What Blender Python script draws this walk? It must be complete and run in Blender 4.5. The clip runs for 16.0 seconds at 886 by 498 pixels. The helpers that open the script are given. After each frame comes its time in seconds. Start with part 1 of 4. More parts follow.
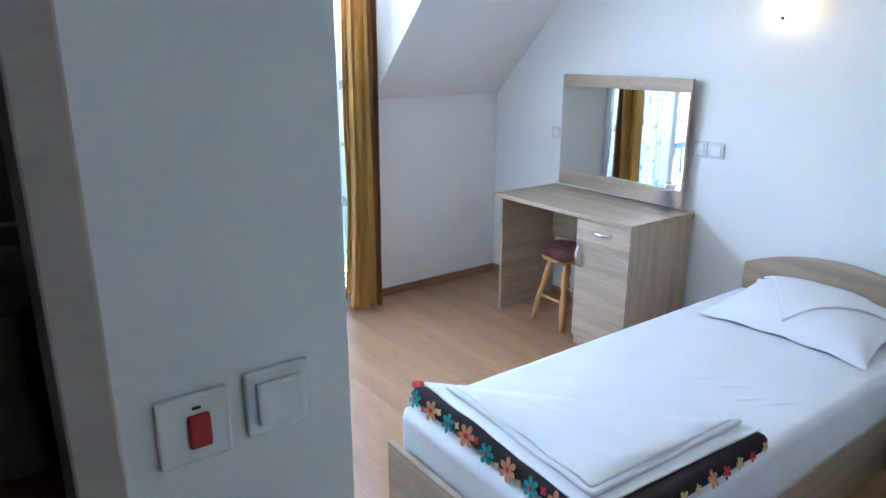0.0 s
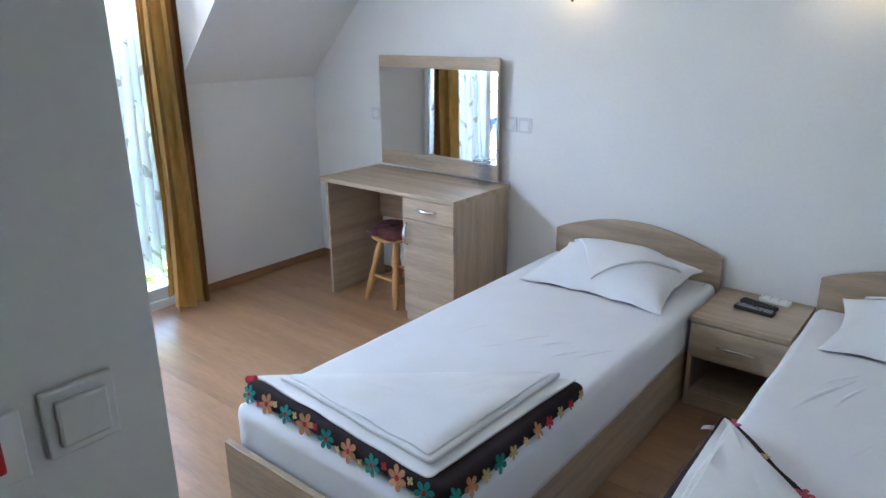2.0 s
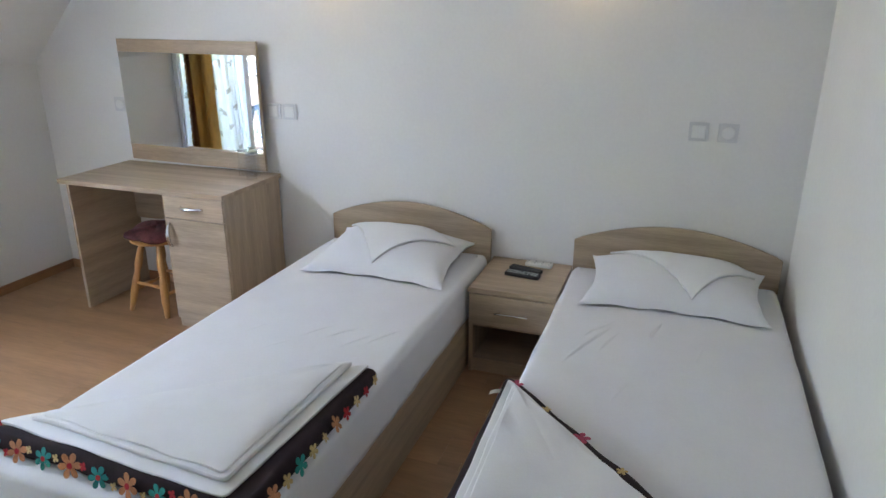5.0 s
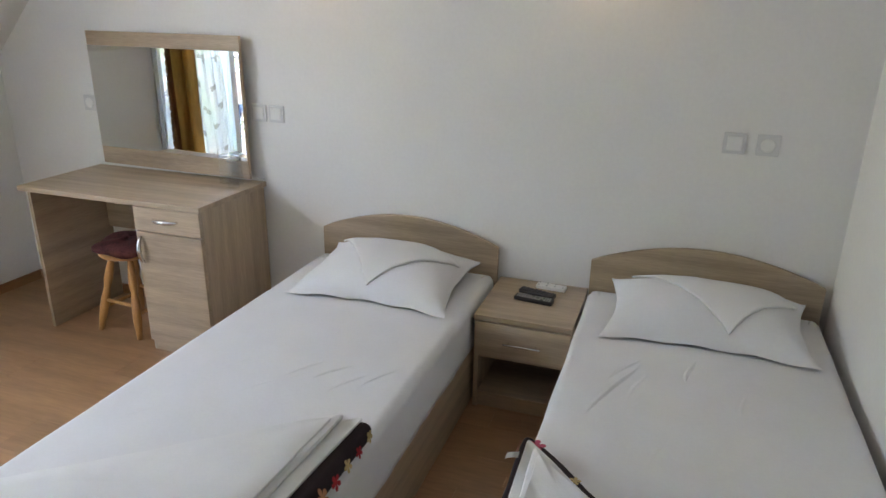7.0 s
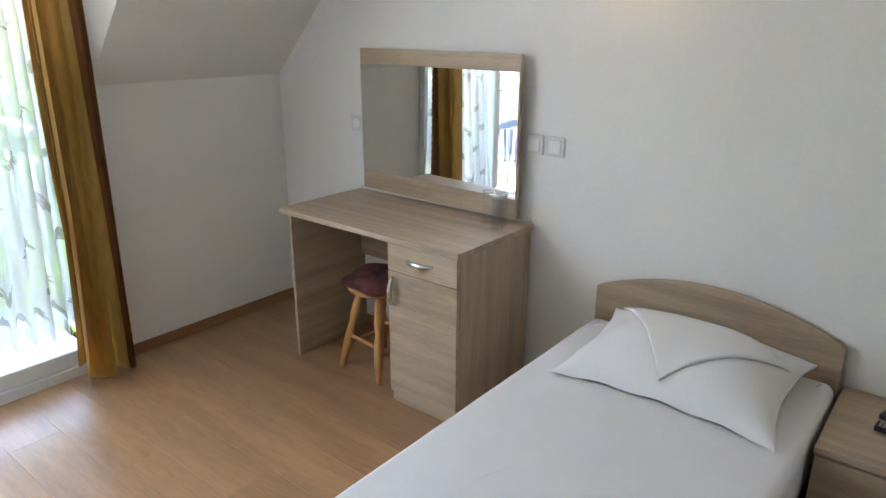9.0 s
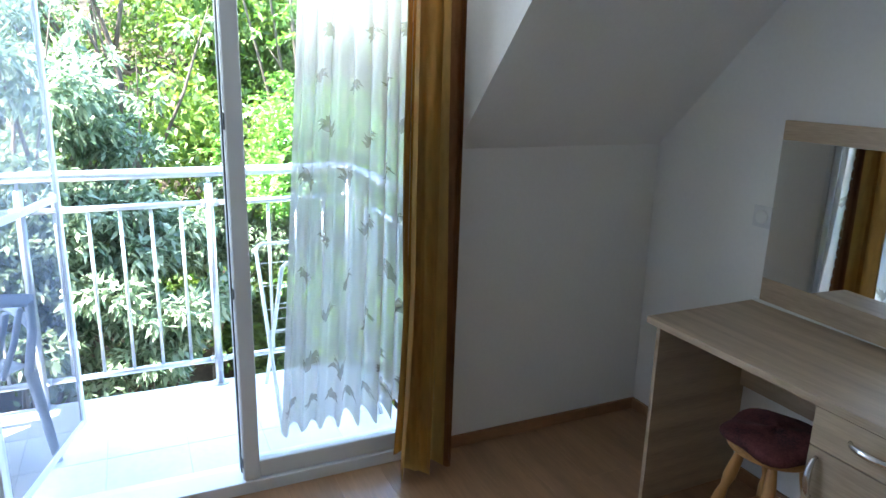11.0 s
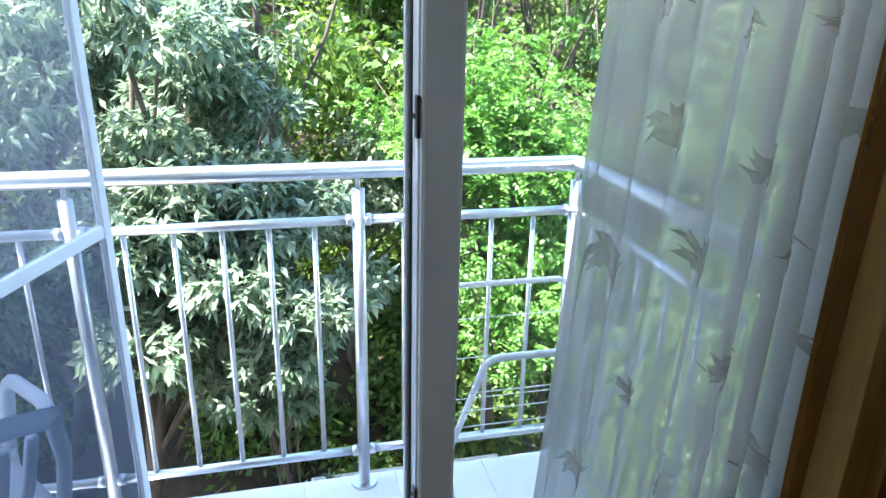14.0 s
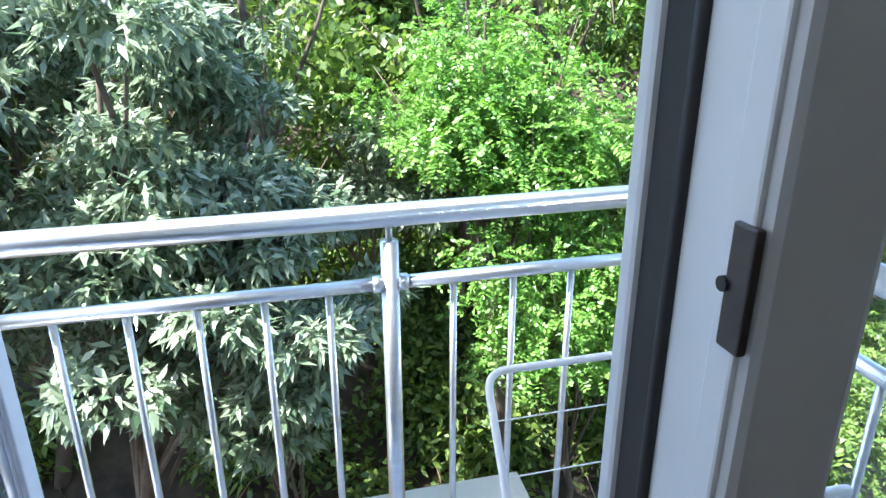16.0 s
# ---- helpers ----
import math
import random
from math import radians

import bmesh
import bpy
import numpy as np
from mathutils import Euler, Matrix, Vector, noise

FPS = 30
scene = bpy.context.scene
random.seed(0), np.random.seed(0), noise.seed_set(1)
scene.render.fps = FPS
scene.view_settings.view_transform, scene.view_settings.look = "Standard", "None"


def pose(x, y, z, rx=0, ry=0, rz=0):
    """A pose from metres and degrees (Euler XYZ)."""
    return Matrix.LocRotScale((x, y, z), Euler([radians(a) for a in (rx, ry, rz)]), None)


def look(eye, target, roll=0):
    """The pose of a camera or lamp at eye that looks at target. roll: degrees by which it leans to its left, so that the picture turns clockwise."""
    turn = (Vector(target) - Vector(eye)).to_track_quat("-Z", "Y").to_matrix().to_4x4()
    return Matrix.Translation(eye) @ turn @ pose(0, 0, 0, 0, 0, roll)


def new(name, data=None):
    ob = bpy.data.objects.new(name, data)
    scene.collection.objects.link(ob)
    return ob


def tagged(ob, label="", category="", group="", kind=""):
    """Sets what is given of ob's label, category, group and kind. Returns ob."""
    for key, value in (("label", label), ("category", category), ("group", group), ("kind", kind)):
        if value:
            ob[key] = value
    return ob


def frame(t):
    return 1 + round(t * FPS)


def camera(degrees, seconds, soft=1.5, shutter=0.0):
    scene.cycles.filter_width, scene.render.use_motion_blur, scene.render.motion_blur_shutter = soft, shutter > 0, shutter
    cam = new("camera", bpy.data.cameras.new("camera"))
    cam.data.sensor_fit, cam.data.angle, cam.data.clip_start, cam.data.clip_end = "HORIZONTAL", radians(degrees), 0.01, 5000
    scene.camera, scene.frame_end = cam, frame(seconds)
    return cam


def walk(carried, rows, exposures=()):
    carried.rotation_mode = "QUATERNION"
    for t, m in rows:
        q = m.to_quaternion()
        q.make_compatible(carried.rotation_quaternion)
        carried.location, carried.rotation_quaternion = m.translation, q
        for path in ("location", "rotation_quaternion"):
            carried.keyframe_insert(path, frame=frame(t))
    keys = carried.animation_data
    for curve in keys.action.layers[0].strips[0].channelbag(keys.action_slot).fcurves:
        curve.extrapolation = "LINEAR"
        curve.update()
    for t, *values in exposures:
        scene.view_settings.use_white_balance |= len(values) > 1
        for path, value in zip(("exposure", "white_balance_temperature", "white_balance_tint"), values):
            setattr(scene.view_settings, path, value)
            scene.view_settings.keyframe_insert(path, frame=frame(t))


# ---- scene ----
cam = camera(66.4, 16.0)
PATH = [
    (0, (3.717, -3.206, 1.597), (2.17, -2.069, 1.034), 0.0),
    (0.5, (3.728, -3.209, 1.6), (2.262, -1.981, 1.013), -0.2),
    (1, (3.738, -3.203, 1.603), (2.36, -1.885, 0.999), -0.3),
    (1.5, (3.747, -3.198, 1.607), (2.462, -1.794, 0.993), -0.5),
    (2, (3.753, -3.193, 1.608), (2.551, -1.719, 0.99), -0.4),
    (2.5, (3.755, -3.191, 1.614), (2.645, -1.649, 0.987), -0.9),
    (3, (3.753, -3.186, 1.611), (2.746, -1.578, 0.978), -1.1),
    (3.5, (3.753, -3.181, 1.612), (2.855, -1.513, 0.972), -1.0),
    (4, (3.75, -3.174, 1.609), (2.96, -1.454, 0.964), -0.7),
    (4.5, (3.745, -3.167, 1.611), (3.05, -1.409, 0.956), -0.3),
    (4.7, (3.736, -3.166, 1.61), (3.076, -1.397, 0.952), -0.0),
    (6.8, (3.599, -2.887, 1.585), (3.019, -1.095, 0.912), 0.4),
    (7, (3.566, -2.845, 1.594), (2.958, -1.062, 0.922), 0.9),
    (7.5, (3.485, -2.748, 1.58), (2.737, -1.018, 0.913), 0.4),
    (8, (3.347, -2.612, 1.577), (2.457, -0.945, 0.92), 0.3),
    (8.5, (3.207, -2.505, 1.58), (2.176, -0.919, 0.931), 0.6),
    (9, (3.098, -2.402, 1.574), (1.906, -0.927, 0.939), 0.2),
    (9.5, (2.955, -2.264, 1.586), (1.58, -0.947, 0.974), 1.0),
    (10, (2.794, -2.206, 1.6), (1.223, -1.089, 1.067), 0.5),
    (10.2, (2.723, -2.196, 1.596), (1.089, -1.163, 1.082), 0.7),
    (12.5, (1.638, -2.164, 1.586), (-0.17, -1.544, 0.997), 1.5),
    (13, (1.374, -2.151, 1.589), (-0.448, -1.616, 0.962), 1.6),
    (13.5, (1.149, -2.123, 1.568), (-0.679, -1.612, 0.938), 1.3),
    (14, (0.879, -2.064, 1.549), (-0.954, -1.613, 0.887), 1.2),
    (14.5, (0.662, -2.029, 1.547), (-1.184, -1.672, 0.864), 0.9),
    (15, (0.493, -2.049, 1.546), (-1.357, -1.754, 0.848), 0.4),
    (15.5, (0.328, -2.069, 1.544), (-1.503, -1.688, 0.834), -0.1),
    (16, (0.215, -2.067, 1.532), (-1.597, -1.603, 0.825), -0.1),
]
EXPOSURE = [(0.0, 5.55, 5250, 11), (2.0, 5.17, 5700, 13), (4.5, 5.08, 6200, 14), (7.0, 4.92, 6850, 14), (8.5, 4.92, 6800, 13), (9.5, 4.85, 6600, 11), (10.0, 4.65, 6250, 9), (10.4, 4.5, 6100, 9), (12.0, 3.05, 5800, 8), (12.5, 3.0, 5800, 8), (14.0, 2.95, 5850, 9), (16.0, 2.5, 5950, 11)]
walk(cam, [(t, look(eye, target, roll)) for t, eye, target, roll in PATH], EXPOSURE)

# ---- world, sun, large lights ----
world = bpy.data.worlds.new("World")
scene.world = world
world.use_nodes = True
wt = world.node_tree
sky = wt.nodes.new("ShaderNodeTexSky")
sky.sky_type, sky.sun_disc = "NISHITA", False
SUN_EL, SUN_TO = 58.0, (-0.12, 0.60, 0.0)          # elevation; the way the light travels in plan
sky.sun_elevation = radians(SUN_EL)
sky.sun_rotation = math.atan2(-SUN_TO[0], -SUN_TO[1])
wt.links.new(sky.outputs[0], wt.nodes["Background"].inputs[0])
wt.nodes["Background"].inputs[1].default_value = 0.15
sun = new("sun", bpy.data.lights.new("sun", "SUN"))
sun.data.energy, sun.data.angle, sun.data.color = 5.0, radians(0.5), (1.0, 0.95, 0.87)
flat = math.hypot(SUN_TO[0], SUN_TO[1])
sun.matrix_world = look((0, 0, 20), (SUN_TO[0], SUN_TO[1], 20 - flat * math.tan(radians(SUN_EL))))
# added fill lamp high in the balcony door, boosting the sky's light indoors
fill_lamp = new("door_fill_lamp", bpy.data.lights.new("door_fill_lamp", "AREA"))
fill_lamp.data.shape, fill_lamp.data.size, fill_lamp.data.size_y = "RECTANGLE", 1.5, 0.35
fill_lamp.data.energy, fill_lamp.data.color = 1.05, (0.92, 0.96, 1.0)
fill_lamp.matrix_world = look((-0.12, -1.95, 2.03), (3.0, -1.6, 1.55))


# ---- materials ----
def material(name, color, rough=0.6, metal=0.0, vary=0.12, scale=(6, 6, 6), bump=0.0, fine=60.0, piece=0.0, island=0.0, spec=0.5, second=None):
    """A procedural surface: a base colour with broad mottling, fine grain and relief."""
    m = bpy.data.materials.new(name)
    m.use_nodes = True
    n, l = m.node_tree.nodes, m.node_tree.links
    b = n["Principled BSDF"]
    co = n.new("ShaderNodeTexCoord")
    mp = n.new("ShaderNodeMapping")
    mp.inputs["Scale"].default_value = scale
    l.new(co.outputs["Object"], mp.inputs[0])
    broad = n.new("ShaderNodeTexNoise")
    broad.inputs["Scale"].default_value, broad.inputs["Detail"].default_value = 1.0, 6.0
    l.new(mp.outputs[0], broad.inputs["Vector"])
    grain = n.new("ShaderNodeTexNoise")
    grain.inputs["Scale"].default_value, grain.inputs["Detail"].default_value = fine / 6.0, 3.0
    l.new(mp.outputs[0], grain.inputs["Vector"])
    if piece or island:
        src = n.new("ShaderNodeObjectInfo").outputs["Random"] if piece else n.new("ShaderNodeNewGeometry").outputs["Random Per Island"]
        shift = n.new("ShaderNodeVectorMath")
        shift.operation = "MULTIPLY_ADD"
        shift.inputs[1].default_value = (37.0, 23.0, 11.0)
        wide = n.new("ShaderNodeCombineXYZ")
        for k in range(3):
            l.new(src, wide.inputs[k])
        l.new(wide.outputs[0], shift.inputs[0])
        l.new(mp.outputs[0], shift.inputs[2])
        l.new(shift.outputs[0], broad.inputs["Vector"])
        l.new(shift.outputs[0], grain.inputs["Vector"])
    mixf = n.new("ShaderNodeMath")
    mixf.operation = "MULTIPLY_ADD"
    mixf.inputs[1].default_value = 0.35
    l.new(grain.outputs[0], mixf.inputs[0])
    half = n.new("ShaderNodeMath")
    half.operation = "MULTIPLY"
    half.inputs[1].default_value = 0.65
    l.new(broad.outputs[0], half.inputs[0])
    l.new(half.outputs[0], mixf.inputs[2])
    ramp = n.new("ShaderNodeValToRGB")
    lo = [c * (1 - 1.6 * vary) for c in color]
    hi = second or [min(1.0, c * (1 + 1.3 * vary)) for c in color]
    ramp.color_ramp.elements[0].position, ramp.color_ramp.elements[1].position = 0.33, 0.67
    ramp.color_ramp.elements[0].color, ramp.color_ramp.elements[1].color = (*lo, 1), (*hi, 1)
    l.new(mixf.outputs[0], ramp.inputs[0])
    out = ramp.outputs[0]
    if piece or island:
        hsv = n.new("ShaderNodeHueSaturation")
        val = n.new("ShaderNodeMapRange")
        amount = piece or island
        val.inputs[3].default_value, val.inputs[4].default_value = 1 - amount, 1 + amount
        l.new(src, val.inputs[0])
        l.new(val.outputs[0], hsv.inputs["Value"])
        l.new(out, hsv.inputs["Color"])
        out = hsv.outputs[0]
    l.new(out, b.inputs["Base Color"])
    b.inputs["Roughness"].default_value, b.inputs["Metallic"].default_value = rough, metal
    b.inputs["Specular IOR Level"].default_value = spec
    if bump:
        bp = n.new("ShaderNodeBump")
        bp.inputs["Strength"].default_value, bp.inputs["Distance"].default_value = bump, 0.004
        l.new(mixf.outputs[0], bp.inputs["Height"])
        l.new(bp.outputs[0], b.inputs["Normal"])
    return m


def glass_like(name, color, clear, rough=0.5, translucent=0.5, vary=0.1, scale=8.0):
    """Thin cloth or netting: part of it lets light straight through, the rest scatters on both sides."""
    m = bpy.data.materials.new(name)
    m.use_nodes = True
    n, l = m.node_tree.nodes, m.node_tree.links
    n.remove(n["Principled BSDF"])
    out = n["Material Output"]
    dif, trl, tra = n.new("ShaderNodeBsdfDiffuse"), n.new("ShaderNodeBsdfTranslucent"), n.new("ShaderNodeBsdfTransparent")
    tex, ramp = n.new("ShaderNodeTexNoise"), n.new("ShaderNodeValToRGB")
    co = n.new("ShaderNodeTexCoord")
    l.new(co.outputs["Object"], tex.inputs["Vector"])
    tex.inputs["Scale"].default_value, tex.inputs["Detail"].default_value = scale, 5.0
    ramp.color_ramp.elements[0].color = (*[c * (1 - vary) for c in color], 1)
    ramp.color_ramp.elements[1].color = (*[min(1, c * (1 + vary)) for c in color], 1)
    l.new(tex.outputs[0], ramp.inputs[0])
    l.new(ramp.outputs[0], dif.inputs[0])
    l.new(ramp.outputs[0], trl.inputs[0])
    a, b = n.new("ShaderNodeMixShader"), n.new("ShaderNodeMixShader")
    a.inputs[0].default_value, b.inputs[0].default_value = translucent, clear
    l.new(dif.outputs[0], a.inputs[1])
    l.new(trl.outputs[0], a.inputs[2])
    l.new(a.outputs[0], b.inputs[1])
    l.new(tra.outputs[0], b.inputs[2])
    l.new(b.outputs[0], out.inputs[0])
    return m


def leaf_material(name, dark, light, gloss):
    m = bpy.data.materials.new(name)
    m.use_nodes = True
    n, l = m.node_tree.nodes, m.node_tree.links
    b, out = n["Principled BSDF"], n["Material Output"]
    geo, ramp = n.new("ShaderNodeNewGeometry"), n.new("ShaderNodeValToRGB")
    ramp.color_ramp.elements[0].color, ramp.color_ramp.elements[1].color = (*dark, 1), (*light, 1)
    l.new(geo.outputs["Random Per Island"], ramp.inputs[0])
    l.new(ramp.outputs[0], b.inputs["Base Color"])
    b.inputs["Roughness"].default_value, b.inputs["Specular IOR Level"].default_value = gloss, 0.5
    trl, mix = n.new("ShaderNodeBsdfTranslucent"), n.new("ShaderNodeMixShader")
    bright = n.new("ShaderNodeHueSaturation")
    bright.inputs["Value"].default_value, bright.inputs["Saturation"].default_value = 1.7, 1.1
    l.new(ramp.outputs[0], bright.inputs["Color"])
    l.new(bright.outputs[0], trl.inputs[0])
    mix.inputs[0].default_value = 0.32
    l.new(b.outputs[0], mix.inputs[1])
    l.new(trl.outputs[0], mix.inputs[2])
    l.new(mix.outputs[0], out.inputs[0])
    return m


def satin(name, color, vary=0.25):
    """Woven satin: glossy, and letting some daylight through."""
    m = material(name, color, 0.36, 0, vary, (5, 5, 1.2), 0.08, 60, spec=0.6)
    n, l = m.node_tree.nodes, m.node_tree.links
    trl, mix = n.new("ShaderNodeBsdfTranslucent"), n.new("ShaderNodeMixShader")
    trl.inputs[0].default_value = (*color, 1)
    mix.inputs[0].default_value = 0.36
    l.new(n["Principled BSDF"].outputs[0], mix.inputs[1])
    l.new(trl.outputs[0], mix.inputs[2])
    l.new(mix.outputs[0], n["Material Output"].inputs[0])
    return m


def glowing(name, color, strength):
    m = bpy.data.materials.new(name)
    m.use_nodes = True
    b = m.node_tree.nodes["Principled BSDF"]
    b.inputs["Base Color"].default_value = (0.9, 0.87, 0.8, 1)
    b.inputs["Emission Color"].default_value, b.inputs["Emission Strength"].default_value = (*color, 1), strength
    return m


def clear_glass(name, tint=(0.95, 0.98, 0.98)):
    m = bpy.data.materials.new(name)
    m.use_nodes = True
    b = m.node_tree.nodes["Principled BSDF"]
    b.inputs["Base Color"].default_value = (*tint, 1)
    b.inputs["Roughness"].default_value, b.inputs["Transmission Weight"].default_value, b.inputs["IOR"].default_value = 0.0, 1.0, 1.45
    return m


def mirror_material():
    m = material("mirror_silver", (0.86, 0.88, 0.87), 0.015, 1.0, 0.01)
    return m


OAK = (0.455, 0.348, 0.242)
WALL = material("wall_paint", (0.83, 0.82, 0.80), 0.85, 0, 0.025, (1.5, 1.5, 1.5), 0.12, 240)
CEIL = material("ceiling_paint", (0.83, 0.82, 0.80), 0.9, 0, 0.025, (2, 2, 2), 0.1, 240)
OAK_X = material("oak_laminate_along_x", OAK, 0.42, 0, 0.17, (1.3, 22, 22), 0.05, 70)
OAK_Y = material("oak_laminate_along_y", OAK, 0.42, 0, 0.17, (22, 1.3, 22), 0.05, 70)
OAK_Z = material("oak_laminate_along_z", OAK, 0.42, 0, 0.17, (22, 22, 1.3), 0.05, 70)
FLOOR = material("laminate_plank", (0.39, 0.222, 0.115), 0.30, 0, 0.15, (1.1, 9, 9), 0.02, 60, piece=0.055)
SKIRT = material("skirting_wood", (0.30, 0.15, 0.07), 0.4, 0, 0.15, (3, 3, 12))
SUBFLOOR = material("floor_joint", (0.10, 0.055, 0.03), 0.8)
SHEET = material("white_cotton", (0.80, 0.80, 0.82), 0.9, 0, 0.02, (5, 5, 5), 0.25, 120)
LINEN = material("folded_white_linen", (0.82, 0.82, 0.83), 0.9, 0, 0.02, (9, 9, 9), 0.3, 120)
BLANKET = material("dark_fleece", (0.022, 0.012, 0.016), 0.95, 0, 0.3, (12, 12, 12), 0.4, 200)
TEAL = material("teal_print", (0.03, 0.27, 0.25), 0.95, 0, 0.2, (20, 20, 20))
PEACH = material("peach_print", (0.55, 0.25, 0.12), 0.95, 0, 0.2, (20, 20, 20))
CREAM = material("cream_print", (0.62, 0.47, 0.22), 0.95, 0, 0.15, (20, 20, 20))
RED = material("red_print", (0.45, 0.03, 0.04), 0.95, 0, 0.2, (20, 20, 20))
PINK = material("pink_print", (0.55, 0.10, 0.17), 0.95, 0, 0.2, (20, 20, 20))
GOLD = satin("gold_satin", (0.70, 0.46, 0.15))
GOLD_DARK = satin("brown_satin", (0.36, 0.165, 0.06))
GOLD_THIN = satin("thin_gold_satin", (0.50, 0.25, 0.05))
GOLD_THIN.node_tree.nodes["Mix Shader"].inputs[0].default_value = 0.5
SHEER = glass_like("sheer_voile", (0.80, 0.78, 0.74), 0.16, translucent=0.42, vary=0.06)
LEAF_PRINT = glass_like("woven_leaf", (0.70, 0.65, 0.57), 0.50, translucent=0.6, vary=0.2, scale=40)
NET = glass_like("insect_net", (0.27, 0.30, 0.35), 0.52, translucent=0.35, vary=0.05)
NET_DENSE = glass_like("dense_net", (0.10, 0.12, 0.16), 0.34, translucent=0.3, vary=0.08)
PVC = material("white_pvc", (0.78, 0.79, 0.80), 0.35, 0, 0.02, (3, 3, 3), 0.02)
# rubber of the seal; also the painted shade of the hardware groove
GASKET_AND_SHADE = material("black_rubber_and_groove_shade", (0.02, 0.02, 0.022), 0.6, 0, 0.2)
STRIKE = material("dark_steel", (0.10, 0.09, 0.09), 0.4, 0.8, 0.15)
STEEL = material("brushed_steel", (0.66, 0.68, 0.71), 0.34, 1.0, 0.08, (3, 3, 30), 0.05, 90)
CHROME = material("satin_chrome", (0.68, 0.68, 0.68), 0.22, 1.0, 0.04)
ALU = material("white_aluminium", (0.74, 0.78, 0.84), 0.4, 0, 0.03)
PLATE = material("grey_white_plate", (0.69, 0.69, 0.69), 0.4, 0, 0.03)
PLASTIC = material("white_plastic", (0.80, 0.80, 0.78), 0.4, 0, 0.02)
CHAIR_PLASTIC = material("garden_chair_plastic", (0.40, 0.46, 0.55), 0.45, 0, 0.05, (8, 8, 8), 0.05)
BLACK = material("black_plastic", (0.018, 0.018, 0.02), 0.4, 0, 0.15)
BUTTON = material("grey_button", (0.42, 0.42, 0.42), 0.5, 0, 0.05)
REDPL = material("red_rocker", (0.50, 0.015, 0.02), 0.35, 0, 0.1)
PINE = material("varnished_pine", (0.52, 0.27, 0.09), 0.35, 0, 0.15, (12, 12, 2))
PLAID = material("red_plaid", (0.05, 0.012, 0.013), 0.95, 0, 0.5, (14, 14, 14), 0.3, 60, second=(0.19, 0.055, 0.055))
TILE = material("pale_balcony_tile", (0.60, 0.61, 0.62), 0.5, 0, 0.06, (4, 4, 4), 0.03, piece=0.03)
GROUT = material("grout", (0.57, 0.58, 0.59), 0.9)
PLASTER = material("outer_plaster", (0.74, 0.71, 0.66), 0.9, 0, 0.05, (2, 2, 2), 0.2)
BATH = material("beige_bath_tile", (0.32, 0.25, 0.18), 0.3, 0, 0.1, (3, 3, 3))
CERAMIC = material("white_ceramic", (0.72, 0.70, 0.64), 0.15, 0, 0.02)
JAMB = material("door_lining", (0.42, 0.37, 0.33), 0.5, 0, 0.08, (3, 3, 10))
MIRROR = mirror_material()
GLASS = clear_glass("window_glass")
TUMBLER = glass_like("tumbler_glass", (0.90, 0.92, 0.92), 0.955, translucent=0.3, vary=0.02)
TUMBLER_BASE = glass_like("thick_glass", (0.92, 0.94, 0.94), 0.72, translucent=0.3, vary=0.02)
# shade inside the white sockets, put into the colour
SOCKET_SHADE = material("socket_recess_shade", (0.20, 0.20, 0.20), 0.5, 0, 0.05)
BULB = glowing("lit_opal_glass", (1.0, 0.72, 0.36), 0.10)
SOIL = material("forest_floor", (0.035, 0.027, 0.018), 0.95, 0, 0.5, (1.2, 1.2, 1.2), 0.8, 30, second=(0.085, 0.06, 0.035))
BARK = material("bark", (0.10, 0.075, 0.055), 0.9, 0, 0.35, (9, 9, 3), 0.6)
DRY = material("dry_twigs", (0.30, 0.21, 0.13), 0.9, 0, 0.3, (9, 9, 9))
LEAF_LANCE = leaf_material("lance_leaf", (0.06, 0.105, 0.055), (0.31, 0.37, 0.25), 0.27)
LEAF_FINE = leaf_material("feathered_leaf", (0.06, 0.16, 0.025), (0.19, 0.34, 0.07), 0.4)
LEAF_YELLOW = leaf_material("yellow_feathered_leaf", (0.075, 0.15, 0.025), (0.18, 0.25, 0.06), 0.45)
LEAF_FAR = leaf_material("woodland_leaf", (0.04, 0.09, 0.018), (0.16, 0.23, 0.045), 0.5)

# ---- building helpers ----
BASE = {}


def thing(name, at, label, category, group="", kind=""):
    ob = new(name)
    ob.location = at
    ob.empty_display_size = 0.05
    BASE[ob] = Vector(at)
    return tagged(ob, label, category, group, kind)


def part(name, bm, mat, parent=None, label="", smooth=False, bevel=0.0):
    """Links a bmesh given in the place's own metres as one mesh, under a thing or a part."""
    if bevel:
        bmesh.ops.bevel(bm, geom=[e for e in bm.edges if e.is_manifold and e.calc_face_angle(0) > 0.6], offset=bevel, segments=2, affect="EDGES", profile=0.5)
    off = BASE[parent] if parent is not None else Vector((0, 0, 0))
    if parent is not None:
        bmesh.ops.translate(bm, verts=bm.verts, vec=-off)
    me = bpy.data.meshes.new(name)
    bm.to_mesh(me)
    bm.free()
    for p in me.polygons:
        p.use_smooth = smooth
    me.materials.append(mat)
    ob = new(name, me)
    if parent is not None:
        ob.parent = parent
    BASE[ob] = off
    if label:
        tagged(ob, label)
    return ob


def box(x0, x1, y0, y1, z0, z1, bm=None):
    bm = bm or bmesh.new()
    m = Matrix.LocRotScale(((x0 + x1) / 2, (y0 + y1) / 2, (z0 + z1) / 2), None, (abs(x1 - x0), abs(y1 - y0), abs(z1 - z0)))
    bmesh.ops.create_cube(bm, size=1, matrix=m)
    return bm


